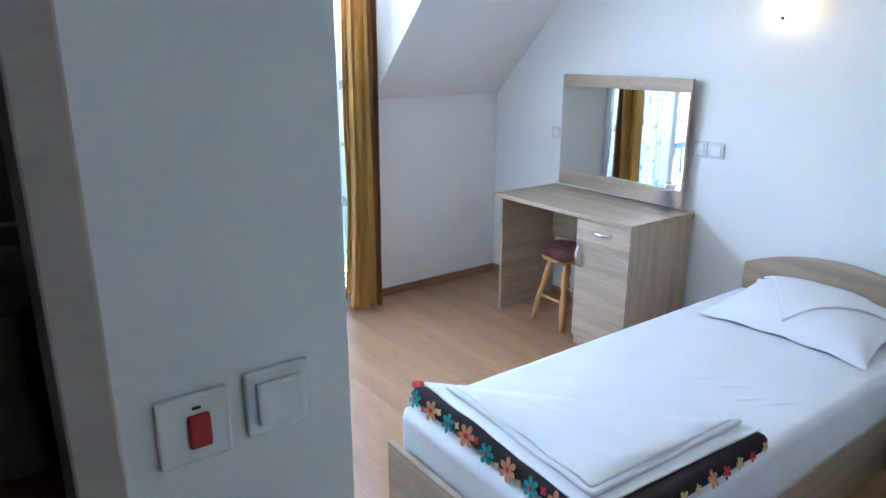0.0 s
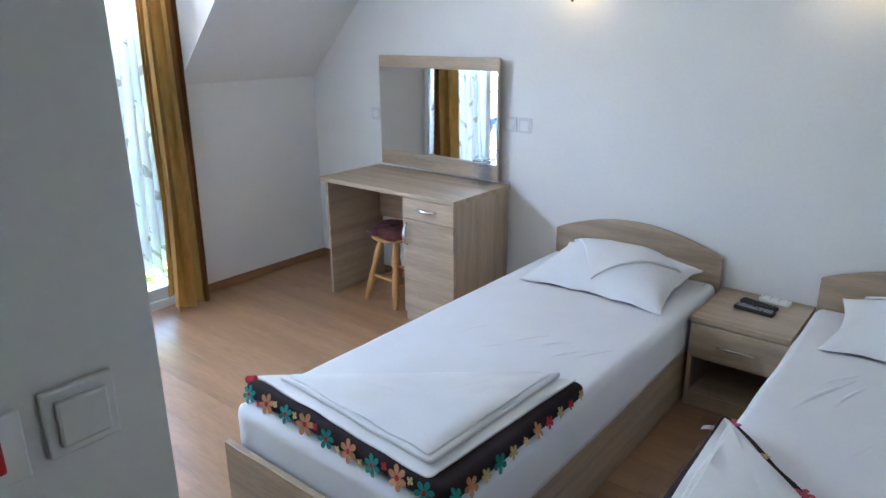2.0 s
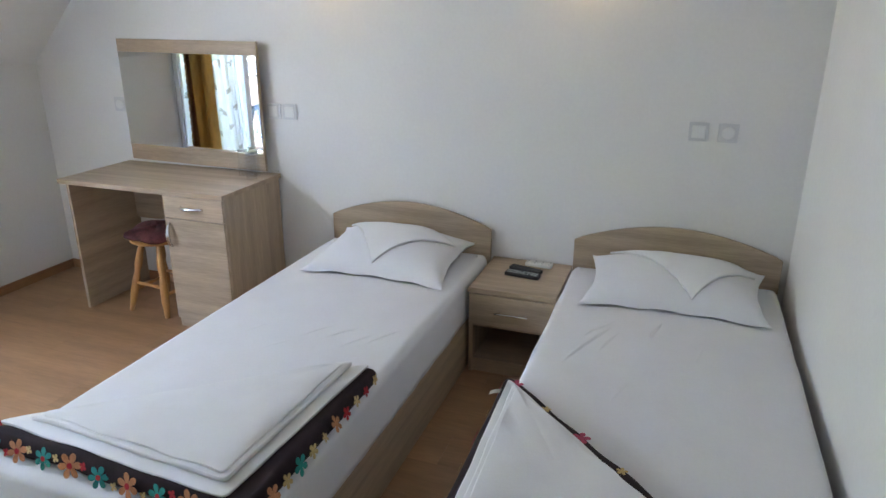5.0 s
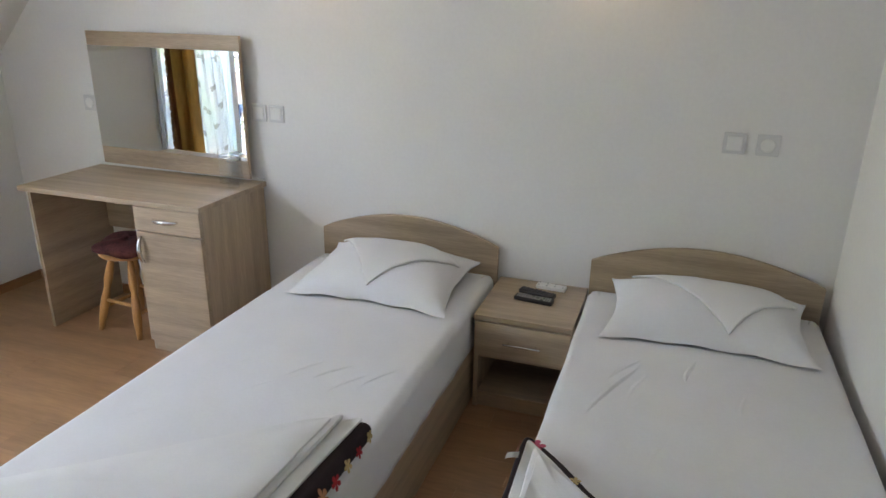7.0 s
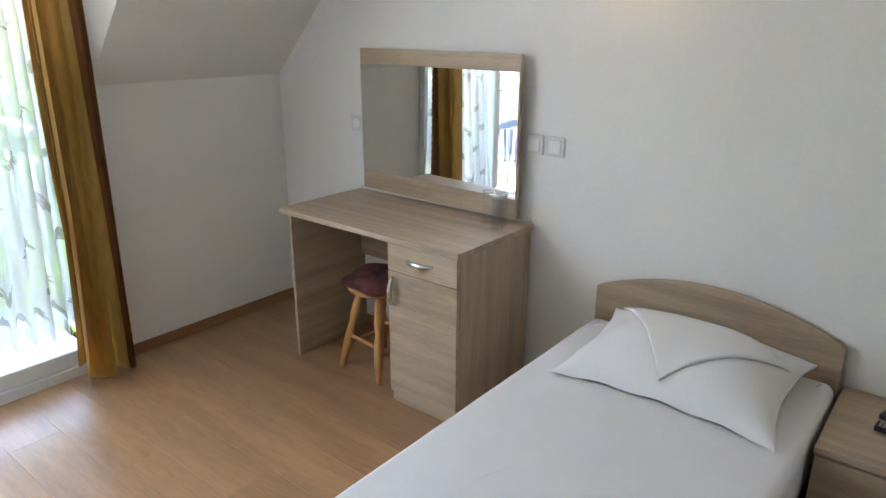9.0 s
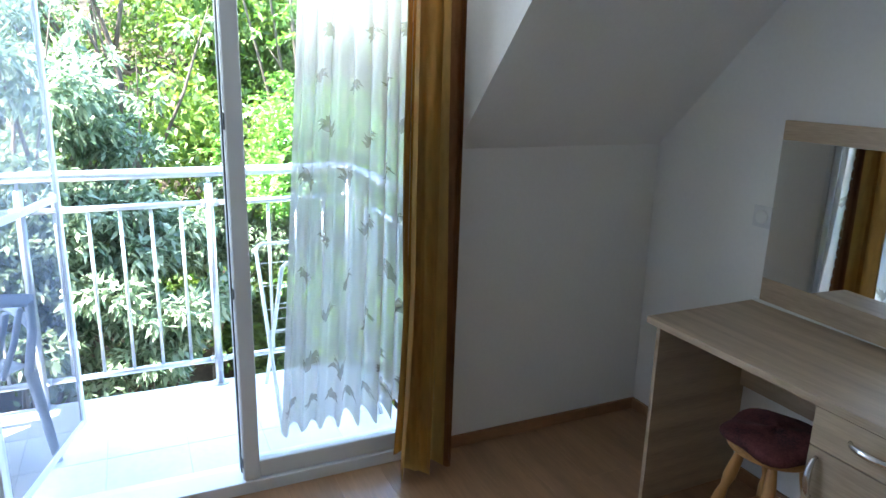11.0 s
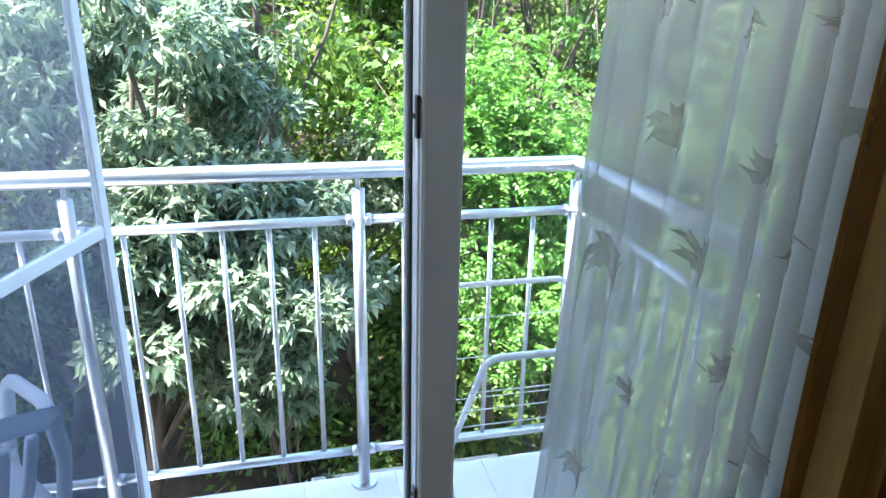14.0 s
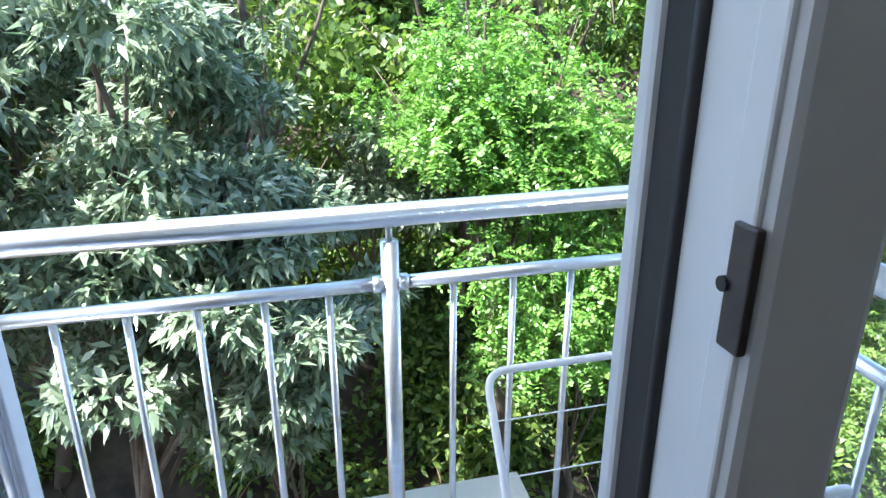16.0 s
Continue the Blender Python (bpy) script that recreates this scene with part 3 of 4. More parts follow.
def mattress_mesh(x0, x1, y0, y1, z0, z1):
    """A slab with rounded corners and edges, the sheet slightly puckered at its sides."""
    bm = bmesh.new()
    pts = []
    r = 0.05
    for cx, cy, a0 in ((x1 - r, y1 - r, 0), (x0 + r, y1 - r, 90), (x0 + r, y0 + r, 180), (x1 - r, y0 + r, 270)):
        pts += [Vector((cx + r * math.cos(radians(a0 + k * 15)), cy + r * math.sin(radians(a0 + k * 15)), 0)) for k in range(7)]
    dense = []
    for a, b in zip(pts, pts[1:] + pts[:1]):
        n = max(1, int((b - a).length / 0.03))
        dense += [a.lerp(b, k / n) for k in range(n)]
    c = Vector(((x0 + x1) / 2, (y0 + y1) / 2, 0))
    levels = [(0.0, z0 + (z1 - 0.035 - z0) * k / 7) for k in range(8)]
    levels += [(0.035 * (1 - math.cos(radians(a))), z1 - 0.035 + 0.035 * math.sin(radians(a))) for a in (18, 36, 54, 72, 90)]
    rings = []
    for inset, z in levels:
        ring = []
        for p in dense:
            d = Vector(((p.x - c.x) / (x1 - x0), (p.y - c.y) / (y1 - y0), 0))
            n = Vector((math.copysign(1, d.x), 0, 0)) if abs(d.x) > abs(d.y) else Vector((0, math.copysign(1, d.y), 0))
            low = max(0.0, 1 - (z - z0) / (z1 - z0))
            w = 0.009 * low * abs(noise.noise(Vector((p.x * 9, p.y * 9, z * 38)))) + 0.004 * noise.noise(Vector((p.x * 5, p.y * 5, z * 9)))
            q = p - n * inset
            q.x, q.y = min(max(q.x, x0 + inset), x1 - inset), min(max(q.y, y0 + inset), y1 - inset)
            ring.append(bm.verts.new((q.x + n.x * w, q.y + n.y * w, z + 0.3 * w)))
        rings.append(ring)
    for s in (0.97,):
        ring = []
        for v in rings[12]:
            x, y = c.x + (v.co.x - c.x) * s, c.y + (v.co.y - c.y) * s
            ring.append(bm.verts.new((x, y, z1 + 0.0006)))
        rings.append(ring)
    n = len(dense)
    for a, b in zip(rings, rings[1:]):
        for k in range(n):
            bm.faces.new((a[k], a[(k + 1) % n], b[(k + 1) % n], b[k]))
    bm.faces.new(rings[-1])
    bm.faces.new(rings[0][::-1])
    return bm


def crease(a, b, w, h, z):
    """A soft ridge in the sheet between two points of the bed's top."""
    a, b = Vector((*a, z)), Vector((*b, z))
    n = Vector((-(b - a).y, (b - a).x, 0)).normalized()
    return surface(lambda u, v: a.lerp(b, u) + n * (v - 0.5) * w * (math.sin(math.pi * u) ** 0.7 + 0.02) + n * 0.01 * math.sin(5 * u) + Vector((0, 0, 1.0 * h * math.sin(math.pi * v) ** 2 * math.sin(math.pi * u) - 0.0015)), 16, 8)


def bed(x0, x1, label, group):
    b = thing("bed", ((x0 + x1) / 2, -1.05, 0.0), label, "bed", group)
    part("headboard", headboard(x0, x1, -0.036, -0.016, 0.572, 0.103), OAK_X, b, bevel=0.0015)
    part("side_rail", box(x0 + 0.004, x0 + 0.024, -2.14, -0.036, 0.0, 0.25), OAK_Y, b, bevel=0.0015)
    part("side_rail", box(x1 - 0.024, x1 - 0.004, -2.14, -0.036, 0.0, 0.25), OAK_Y, b, bevel=0.0015)
    part("footboard", box(x0, x1, -2.165, -2.143, 0.0, 0.33), OAK_X, b, bevel=0.0015)
    part("slat_base", box(x0 + 0.024, x1 - 0.024, -2.14, -0.04, 0.20, 0.25), OAK_X, b)
    m = part("mattress", mattress_mesh(x0 + 0.004, x1 - 0.004, -2.130, -0.05, 0.251, 0.452), SHEET, b, "mattress under a white fitted sheet", smooth=True)
    return b, m


bed1, mat1 = bed(1.985, 2.872, "single oak laminate bed with white sheet and arched headboard", "twin beds")
bed2, mat2 = bed(3.288, 4.200, "single oak laminate bed beside the wall, white sheet", "twin beds")
for a, b2, w, h in (((2.44, -1.22), (2.55, -0.98), 0.03, 0.005), ((2.54, -1.18), (2.64, -1.00), 0.03, 0.006), ((2.62, -1.25), (2.72, -1.02), 0.025, 0.005), ((2.36, -1.35), (2.46, -1.15), 0.03, 0.004), ((2.22, -1.30), (2.30, -1.02), 0.03, 0.004), ((2.10, -1.62), (2.22, -1.40), 0.03, 0.004), ((2.70, -1.20), (2.80, -0.95), 0.025, 0.005)):
    part("sheet_crease", crease(a, b2, w, h, 0.452), SHEET, mat1, smooth=True)
for a, b2, w, h in (((3.40, -1.10), (3.56, -0.62), 0.035, 0.007), ((3.52, -0.98), (3.58, -0.68), 0.03, 0.005), ((3.70, -0.78), (3.72, -0.57), 0.03, 0.007), ((3.44, -0.86), (3.56, -0.60), 0.03, 0.006), ((3.60, -1.30), (3.66, -1.02), 0.03, 0.004), ((3.86, -0.95), (3.88, -0.70), 0.03, 0.004)):
    part("sheet_crease", crease(a, b2, w, h, 0.452), SHEET, mat2, smooth=True)


def pillow(x0, x1, y0, y1, label, tilt, tip, left, right):
    cx, cy = (x0 + x1) / 2, (y0 + y1) / 2
    p = thing("pillow", (cx, cy, 0.455), label, "pillow", "pillows on the beds")

    def height(u, v):
        e = max(0.0, (1 - abs(2 * u - 1) ** 2.6)) * max(0.0, (1 - abs(2 * v - 1) ** 2.6))
        return e ** 0.66

    def at(u, v, s):
        pinch = 0.11
        x = x0 + (x1 - x0) * (u + pinch * (0.5 - u) * 4 * v * (1 - v) * 1.0)
        y = y0 + (y1 - y0) * (v + pinch * (0.5 - v) * 4 * u * (1 - u) * 1.6)
        back = tilt * v
        w = 0.006 * noise.noise(Vector((u * 7, v * 5, cx)))
        h = height(u, v)
        z = 0.464 + back + (0.118 * h + w * h if s > 0 else -0.022 * h - back * 0.8 * h)
        edge = (max(abs(2 * u - 1), abs(2 * v - 1))) ** 12
        z += edge * 0.004 * math.sin(23 * u + 17 * v + cx)      # the seam runs in soft waves
        return Vector((x, y, z))
    bm = surface(lambda u, v: at(u, v, 1), 44, 34)
    lower = surface(lambda u, v: at(u, v, -1) - Vector((0, 0, 0.006)), 44, 34)
    tmp = bpy.data.meshes.new("tmp")
    lower.to_mesh(tmp)
    lower.free()
    bm.from_mesh(tmp)
    bpy.data.meshes.remove(tmp)
    part("case", bm, SHEET, p, smooth=True)
    # overlapping flap folded down to a point
    L, R, T = Vector(left), Vector(right), Vector(tip)

    def flap(u, v):
        q = L.lerp(R, u) * (1 - v) + T * v
        if v < 1e-6:
            q = L.lerp(R, u)
        q = (L.lerp(R, u)).lerp(T, v)
        bow = 0.02 * math.sin(math.pi * u) * math.sin(math.pi * v)
        return at(min(1, max(0, q.x)), min(1, max(0, q.y + bow)), 1) + Vector((0, 0, 0.004))
    fl = surface(flap, 24, 16)
    up = bmesh.ops.extrude_face_region(fl, geom=fl.faces[:])
    bmesh.ops.translate(fl, verts=[v for v in up["geom"] if isinstance(v, bmesh.types.BMVert)], vec=(0, 0, 0.009))
    bmesh.ops.recalc_face_normals(fl, faces=fl.faces)
    part("flap", fl, LINEN, p, "folded triangular flap", smooth=True)
    return p


pillow(2.10, 2.81, -0.597, -0.10, "plump white pillow with a folded flap", 0.060, (0.49, 0.05), (0.06, 0.93), (0.97, 0.70))
pillow(3.385, 4.13, -0.535, -0.085, "plump white pillow with a folded flap", 0.055, (0.60, 0.05), (0.10, 0.93), (0.97, 0.72))


# ---- folded blankets with linen on them ----
def rounded(tri, r, steps=5):
    """The corners of a plan outline rounded off."""
    out = []
    n = len(tri)
    for i in range(n):
        a, b, c = Vector(tri[i - 1]), Vector(tri[i]), Vector(tri[(i + 1) % n])
        p, q = b + (a - b).normalized() * r, b + (c - b).normalized() * r
        for k in range(steps + 1):
            t = k / steps
            w = p * (1 - t) ** 2 + b * 2 * t * (1 - t) + q * t * t
            out.append((w.x, w.y))
    return out


def cushiony(outline, z0, z1, wave=0.0, seed=0.0):
    """A soft-edged slab over an outline in plan."""
    bm = bmesh.new()
    pts = [Vector((*p, 0)) for p in outline]
    dense = []
    for a, b in zip(pts, pts[1:] + pts[:1]):
        n = max(1, int((b - a).length / 0.035))
        dense += [a.lerp(b, k / n) for k in range(n)]
    c = sum(dense, Vector()) / len(dense)
    rings = []
    h = (z1 - z0) / 2
    for k in range(9):
        a = -math.pi / 2 + math.pi * k / 8
        inset = h * (1 - math.cos(a)) * 0.9
        ring = []
        for i, p in enumerate(dense):
            w = wave * noise.noise(Vector((p.x * 7, p.y * 7, seed + k * 0.08)))
            q = p + (c - p).normalized() * inset
            ring.append(bm.verts.new((q.x + w, q.y + w, z0 + h + h * math.sin(a) + (w if 0 < k else 0))))
        rings.append(ring)
    n = len(dense)
    for a, b in zip(rings, rings[1:]):
        for k in range(n):
            bm.faces.new((a[k], a[(k + 1) % n], b[(k + 1) % n], b[k]))
    last = rings[-1]
    for s in (0.75, 0.5, 0.25):
        ring = [bm.verts.new((c.x + (v.co.x - c.x) * s / (s + 0.25), c.y + (v.co.y - c.y) * s / (s + 0.25), z1 + wave * 0.8 * noise.noise(Vector((v.co.x * 6 * s, v.co.y * 6, seed + s))))) for v in last]
        for k in range(n):
            bm.faces.new((last[k], last[(k + 1) % n], ring[(k + 1) % n], ring[k]))
        last = ring
    bm.faces.new(last)
    bm.faces.new(rings[0][::-1])
    return bm


def flower(at, u, v, size, petals, mat, parent, heart=None):
    """A printed flower lying on the blanket's edge, u and v spanning its plane."""
    bm = bmesh.new()
    at, u, v = Vector(at), Vector(u).normalized(), Vector(v).normalized()
    n = petals * 10
    out = u.cross(v)
    vs = []
    for k in range(n):
        a = k * math.tau / n
        r = size * (0.30 + 0.70 * abs(math.sin(a * petals / 2)) ** 0.6)
        vs.append(bm.verts.new(at + (u * math.cos(a) + v * math.sin(a)) * r))
    mid = bm.verts.new(at)
    for k in range(n):
        bm.faces.new((mid, vs[k], vs[(k + 1) % n]))
    f = part("flower_print", bm, mat, parent)
    if heart:
        hb = bmesh.new()
        bmesh.ops.create_circle(hb, cap_ends=True, segments=12, radius=size * 0.24, matrix=Matrix.Translation(at + out * 0.0015) @ out.to_track_quat("Z", "Y").to_matrix().to_4x4())
        part("flower_heart", hb, heart, f)


def blanket(tri, label, sheet_tri, sheet2_tri):
    cx, cy = sum(p[0] for p in tri) / 3, sum(p[1] for p in tri) / 3
    b = thing("blanket", (cx, cy, 0.455), label, "blanket", "folded blankets")
    body = part("fleece", cushiony(rounded(tri, 0.05), 0.455, 0.515, 0.006, cx), BLANKET, b, smooth=True)
    s = thing("folded_linen", (cx, cy, 0.516), "white bed linen folded to a triangle on the blanket", "linen", "folded linen")
    part("lower_sheet", cushiony(rounded(sheet_tri, 0.02), 0.514, 0.524, 0.006, cx + 3), LINEN, s, smooth=True)
    part("upper_sheet", cushiony(rounded(sheet2_tri, 0.02), 0.525, 0.540, 0.008, cx + 5), LINEN, s, smooth=True)
    part("fold_layer", cushiony(rounded([(cx + (p[0] - cx) * 0.93, cy + (p[1] - cy) * 0.93) for p in sheet2_tri], 0.02), 0.540, 0.548, 0.008, cx + 9), LINEN, s, smooth=True)
    return b, body


A, B, C = (1.975, -2.075), (2.870, -2.105), (2.872, -1.365)
blk1, fleece1 = blanket([A, B, C], "dark fleece blanket with printed flowers, folded to a triangle", [(2.005, -2.035), (2.80, -2.085), (2.845, -1.385)], [(2.09, -2.005), (2.775, -2.055), (2.80, -1.41)])
D, E, G = (3.275, -1.275), (3.285, -2.105), (4.17, -2.09)
blk2, fleece2 = blanket([D, E, G], "dark fleece blanket with printed flowers, folded to a triangle", [(3.295, -1.325), (3.315, -2.085), (4.06, -2.075)], [(3.320, -1.38), (3.340, -2.055), (4.00, -2.045)])
rng = random.Random(9)
kinds = [(TEAL, RED), (PEACH, RED)]
for k in range(9):
    t = (k + 0.6) / 9.3
    x, y = A[0] + (B[0] - A[0]) * t, A[1] + (B[1] - A[1]) * t
    m, hrt = kinds[k % 2]
    turn = rng.uniform(-0.5, 0.5)
    flower((x, y - 0.0075, 0.486 + rng.uniform(-0.006, 0.006)), (1, 0, turn), (-turn, 0.35, 1), rng.uniform(0.031, 0.037), 6, m, fleece1, hrt)
    flower((x + 0.046, y - 0.0078, 0.484 + rng.choice((-0.017, 0.017))), (1, 0, 0.4), (-0.4, 0.3, 1), 0.013, 4, CREAM if k % 3 else RED, fleece1)
for k in range(11):
    t = (k + 0.5) / 11.4
    x, y = B[0] + (C[0] - B[0]) * t, B[1] + (C[1] - B[1]) * t
    m = (TEAL, PEACH, CREAM, TEAL, CREAM, CREAM, PEACH, RED, CREAM, RED, CREAM)[k]
    flower((x + 0.0064, y, 0.486 + rng.uniform(-0.006, 0.006)), (0, 1, rng.uniform(-0.4, 0.4)), (-0.3, 0, 1), 0.029 if m in (TEAL, PEACH) else rng.uniform(0.016, 0.022), 5, m, fleece1)
for k, m in enumerate((PINK, CREAM, PINK, CREAM, TEAL, CREAM)):
    t = (k + 0.5) / 6
    flower((D[0] + (E[0] - D[0]) * t - 0.0055, D[1] + (E[1] - D[1]) * t, 0.490), (0, -1, 0), (0.3, 0, 1), 0.029 if m is PINK else 0.019, 5, m, fleece2)
for k, m in enumerate((PINK, CREAM, PINK, CREAM, TEAL, PINK, CREAM)):
    t = 0.06 + k / 7.6
    flower((D[0] + (G[0] - D[0]) * t - 0.008, D[1] + (G[1] - D[1]) * t - 0.020, 0.5165), (1, -0.4, 0), (0.4, 1, 0), 0.026 if m is PINK else 0.015, 5, m, fleece2)
part("care_tag", surface(lambda u, v: (3.292 - 0.040 * u, -1.405 + 0.026 * v, 0.512 - 0.012 * u * u), 6, 2, 0.0015), PLASTIC, fleece2, "small white care tag")
part("corner_lining", cushiony(rounded([(1.97, -2.06), (2.03, -2.06), (2.0, -2.02)], 0.012), 0.49, 0.522, 0.002), RED, fleece1, "red lining showing at the corner", smooth=True)

# ---- bedside table ----
ns = thing("nightstand", (3.085, -0.22, 0.0), "oak laminate nightstand with drawer and open shelf", "nightstand")
part("top", box(2.883, 3.283, -0.445, -0.005, 0.405, 0.428), OAK_X, ns, bevel=0.002)
part("side_panel", box(2.887, 2.905, -0.435, -0.01, 0.0, 0.405), OAK_Z, ns)
part("side_panel", box(3.262, 3.280, -0.435, -0.01, 0.0, 0.405), OAK_Z, ns)
part("shelf", box(2.905, 3.262, -0.43, -0.016, 0.05, 0.068), OAK_X, ns)
part("partition", box(2.905, 3.262, -0.43, -0.016, 0.235, 0.251), OAK_X, ns)
part("back_panel", box(2.905, 3.262, -0.016, -0.010, 0.02, 0.40), OAK_X, ns)
part("plinth", box(2.905, 3.262, -0.425, -0.41, 0.0, 0.05), OAK_X, ns)
dr = part("drawer", box(2.890, 3.277, -0.452, -0.436, 0.255, 0.400), OAK_X, ns, bevel=0.0015)
hb = part("handle", rod((3.015, -0.473, 0.327), (3.165, -0.473, 0.327), 0.0045), CHROME, dr, "slim chrome bar handle", smooth=True)
for x in (3.035, 3.145):
    part("standoff", rod((x, -0.452, 0.327), (x, -0.473, 0.327), 0.003, seg=8), CHROME, hb)


def remote(cx, cy, z, length, width, thick, turn, body, keys, label, cols, rows):
    r = thing("remote_control", (cx, cy, z), label, "remote control", "remotes on the nightstand")
    rot = Matrix.Translation((cx, cy, z)) @ Matrix.Rotation(radians(turn), 4, "Z")
    bm = box(-length / 2, length / 2, -width / 2, width / 2, 0, thick)
    bm.transform(rot)
    bd = part("body", bm, body, r, bevel=0.004)
    for i in range(cols):
        for j in range(rows):
            if (i * 7 + j * 3) % 11 == 4:
                continue
            x, y = -length * 0.42 + length * 0.84 * i / (cols - 1), -width * 0.3 + width * 0.6 * j / max(1, rows - 1)
            kb = box(x - 0.0035, x + 0.0035, y - 0.003, y + 0.003, thick - 0.001, thick + 0.0022)
            kb.transform(rot)
            part("button", kb, keys, bd)


remote(3.085, -0.235, 0.429, 0.165, 0.045, 0.018, -6, BLACK, BUTTON, "black television remote with pale buttons", 14, 3)
remote(3.085, -0.165, 0.429, 0.16, 0.042, 0.018, -14, BLACK, BLACK, "plain black remote control", 8, 3)
remote(3.13, -0.075, 0.429, 0.13, 0.045, 0.018, -4, PLASTIC, BUTTON, "white air conditioner remote control", 4, 2)


# ---- switches, sockets and lamps ----
def wall_plate(name, x, z, label, category, kind_of, group=""):
    p = thing(name, (x, -0.001, z), label, category, group)
    f = part("frame", box(x - 0.041, x + 0.041, -0.010, -0.001, z - 0.041, z + 0.041), PLATE, p, bevel=0.003)
    if kind_of == "rocker":
        part("rocker", box(x - 0.028, x + 0.028, -0.016, -0.010, z - 0.028, z + 0.028), PLASTIC, f, bevel=0.003)
    else:
        part("cup", cup(x, z), PLASTIC, f, smooth=True)
        for s in (-1, 1):
            part("contact", rod((x + s * 0.0095, -0.0115, z), (x + s * 0.0095, -0.0125, z), 0.003, seg=10), BLACK, f)
        # flat dark disc: the recess's shade is in its colour
        part("recess", ring_disc(x, z), SOCKET_SHADE, f)
    return p


def cup(x, z):
    bm = lathe([(0.021, 0.0), (0.027, 0.0), (0.027, 0.004), (0.021, 0.004)], (0, 0, 0), 24)
    bm.transform(Matrix.Translation((x, -0.010, z)) @ Matrix.Rotation(radians(90), 4, "X"))
    return bm


def ring_disc(x, z):
    return rod((x, -0.0102, z), (x, -0.0112, z), 0.0205, seg=24)


wall_plate("light_switch", 1.645, 1.10, "white rocker light switch on the wall", "switch", "rocker", "wall switches")
wall_plate("light_switch", 1.742, 1.10, "white rocker light switch on the wall", "switch", "rocker", "wall switches")
wall_plate("power_socket", 0.605, 1.09, "white power socket beside the mirror", "socket", "socket")
wall_plate("light_switch", 3.785, 1.115, "white rocker light switch above the bed", "switch", "rocker", "wall switches")
wall_plate("power_socket", 3.905, 1.115, "white power socket above the bed", "socket", "socket")


def side_plate(name, y0, y1, z0, z1, label, red):
    x = XB
    p = thing(name, (x + 0.001, (y0 + y1) / 2, (z0 + z1) / 2), label, "switch")
    f = part("frame", box(x + 0.001, x + 0.011, y0, y1, z0, z1), PLASTIC, p, bevel=0.003)
    if red:
        ym = (y0 + y1) / 2 + 0.004
        part("rocker", box(x + 0.011, x + 0.018, ym - 0.013, ym + 0.013, z0 + 0.020, z0 + 0.062), REDPL, f, "red rocker", bevel=0.003)
        part("indicator", box(x + 0.0112, x + 0.013, ym - 0.006, ym + 0.004, z0 + 0.068, z0 + 0.071), BLACK, f)
    else:
        part("rocker", box(x + 0.011, x + 0.019, y0 + 0.012, y1 - 0.012, z0 + 0.013, z1 - 0.013), PLASTIC, f, bevel=0.004)
    return p


side_plate("light_switch", -2.965, -2.882, 1.142, 1.226, "white rocker light switch by the bathroom", False)
side_plate("boiler_switch", -3.068, -2.985, 1.135, 1.220, "white double switch with a red rocker", True)


def sconce(x):
    s = thing("wall_lamp", (x, -0.001, 1.80), "lit opal glass wall lamp with brass finial", "wall lamp", "wall lamps")
    part("backplate", rod((x, -0.001, 1.87), (x, -0.014, 1.87), 0.045, seg=24), CHROME, s, "round metal backplate")
    part("arm", tube(bent([(x, -0.012, 1.87), (x, -0.09, 1.93), (x, -0.095, 1.88)], 0.03), 0.006), CHROME, s, smooth=True)
    part("shade", lathe([(0.012, 0.0), (0.045, 0.012), (0.075, 0.04), (0.090, 0.08), (0.094, 0.11), (0.090, 0.11), (0.070, 0.045), (0.010, 0.008)], (x, -0.105, 1.745), 28), BULB, s, "glowing opal glass bowl", smooth=True)
    part("finial", lathe([(0.003, -0.016), (0.007, -0.012), (0.007, -0.006), (0.004, 0.0)], (x, -0.105, 1.744), 12), STRIKE, s, smooth=True)


sconce(2.05)
sconce(3.28)

# ---- bathroom, seen through its doorway ----
basin = thing("wash_basin", (0.80, -3.17, 0.0), "white ceramic wash basin on a pedestal in the dark bathroom", "wash basin")
bx, by = 0.80, -3.17
bowl = surface(lambda u, v: (bx + 0.27 * math.cos(u * math.tau) * (1.0 if v < 0.5 else 0.86) * (0.45 + 0.55 * math.sin(math.pi * min(v, 1 - v) * 1.0) ** 0.5), by + 0.215 * math.sin(u * math.tau) * (1.0 if v < 0.5 else 0.86) * (0.45 + 0.55 * math.sin(math.pi * min(v, 1 - v)) ** 0.5), 0.66 + 0.19 * (v / 0.5 if v < 0.5 else 1 - 0.75 * (v - 0.5) / 0.5)), 40, 16)
part("bowl", bowl, CERAMIC, basin, smooth=True)
part("pedestal", lathe([(0.11, 0.0), (0.10, 0.1), (0.075, 0.35), (0.085, 0.6), (0.12, 0.70)], (bx, by, 0), 24), CERAMIC, basin, smooth=True)
part("tap", tube(bent([(bx, by + 0.17, 0.84), (bx, by + 0.17, 0.98), (bx, by + 0.03, 0.98), (bx, by + 0.03, 0.95)], 0.04), 0.012), CHROME, basin, "chrome tap", smooth=True)

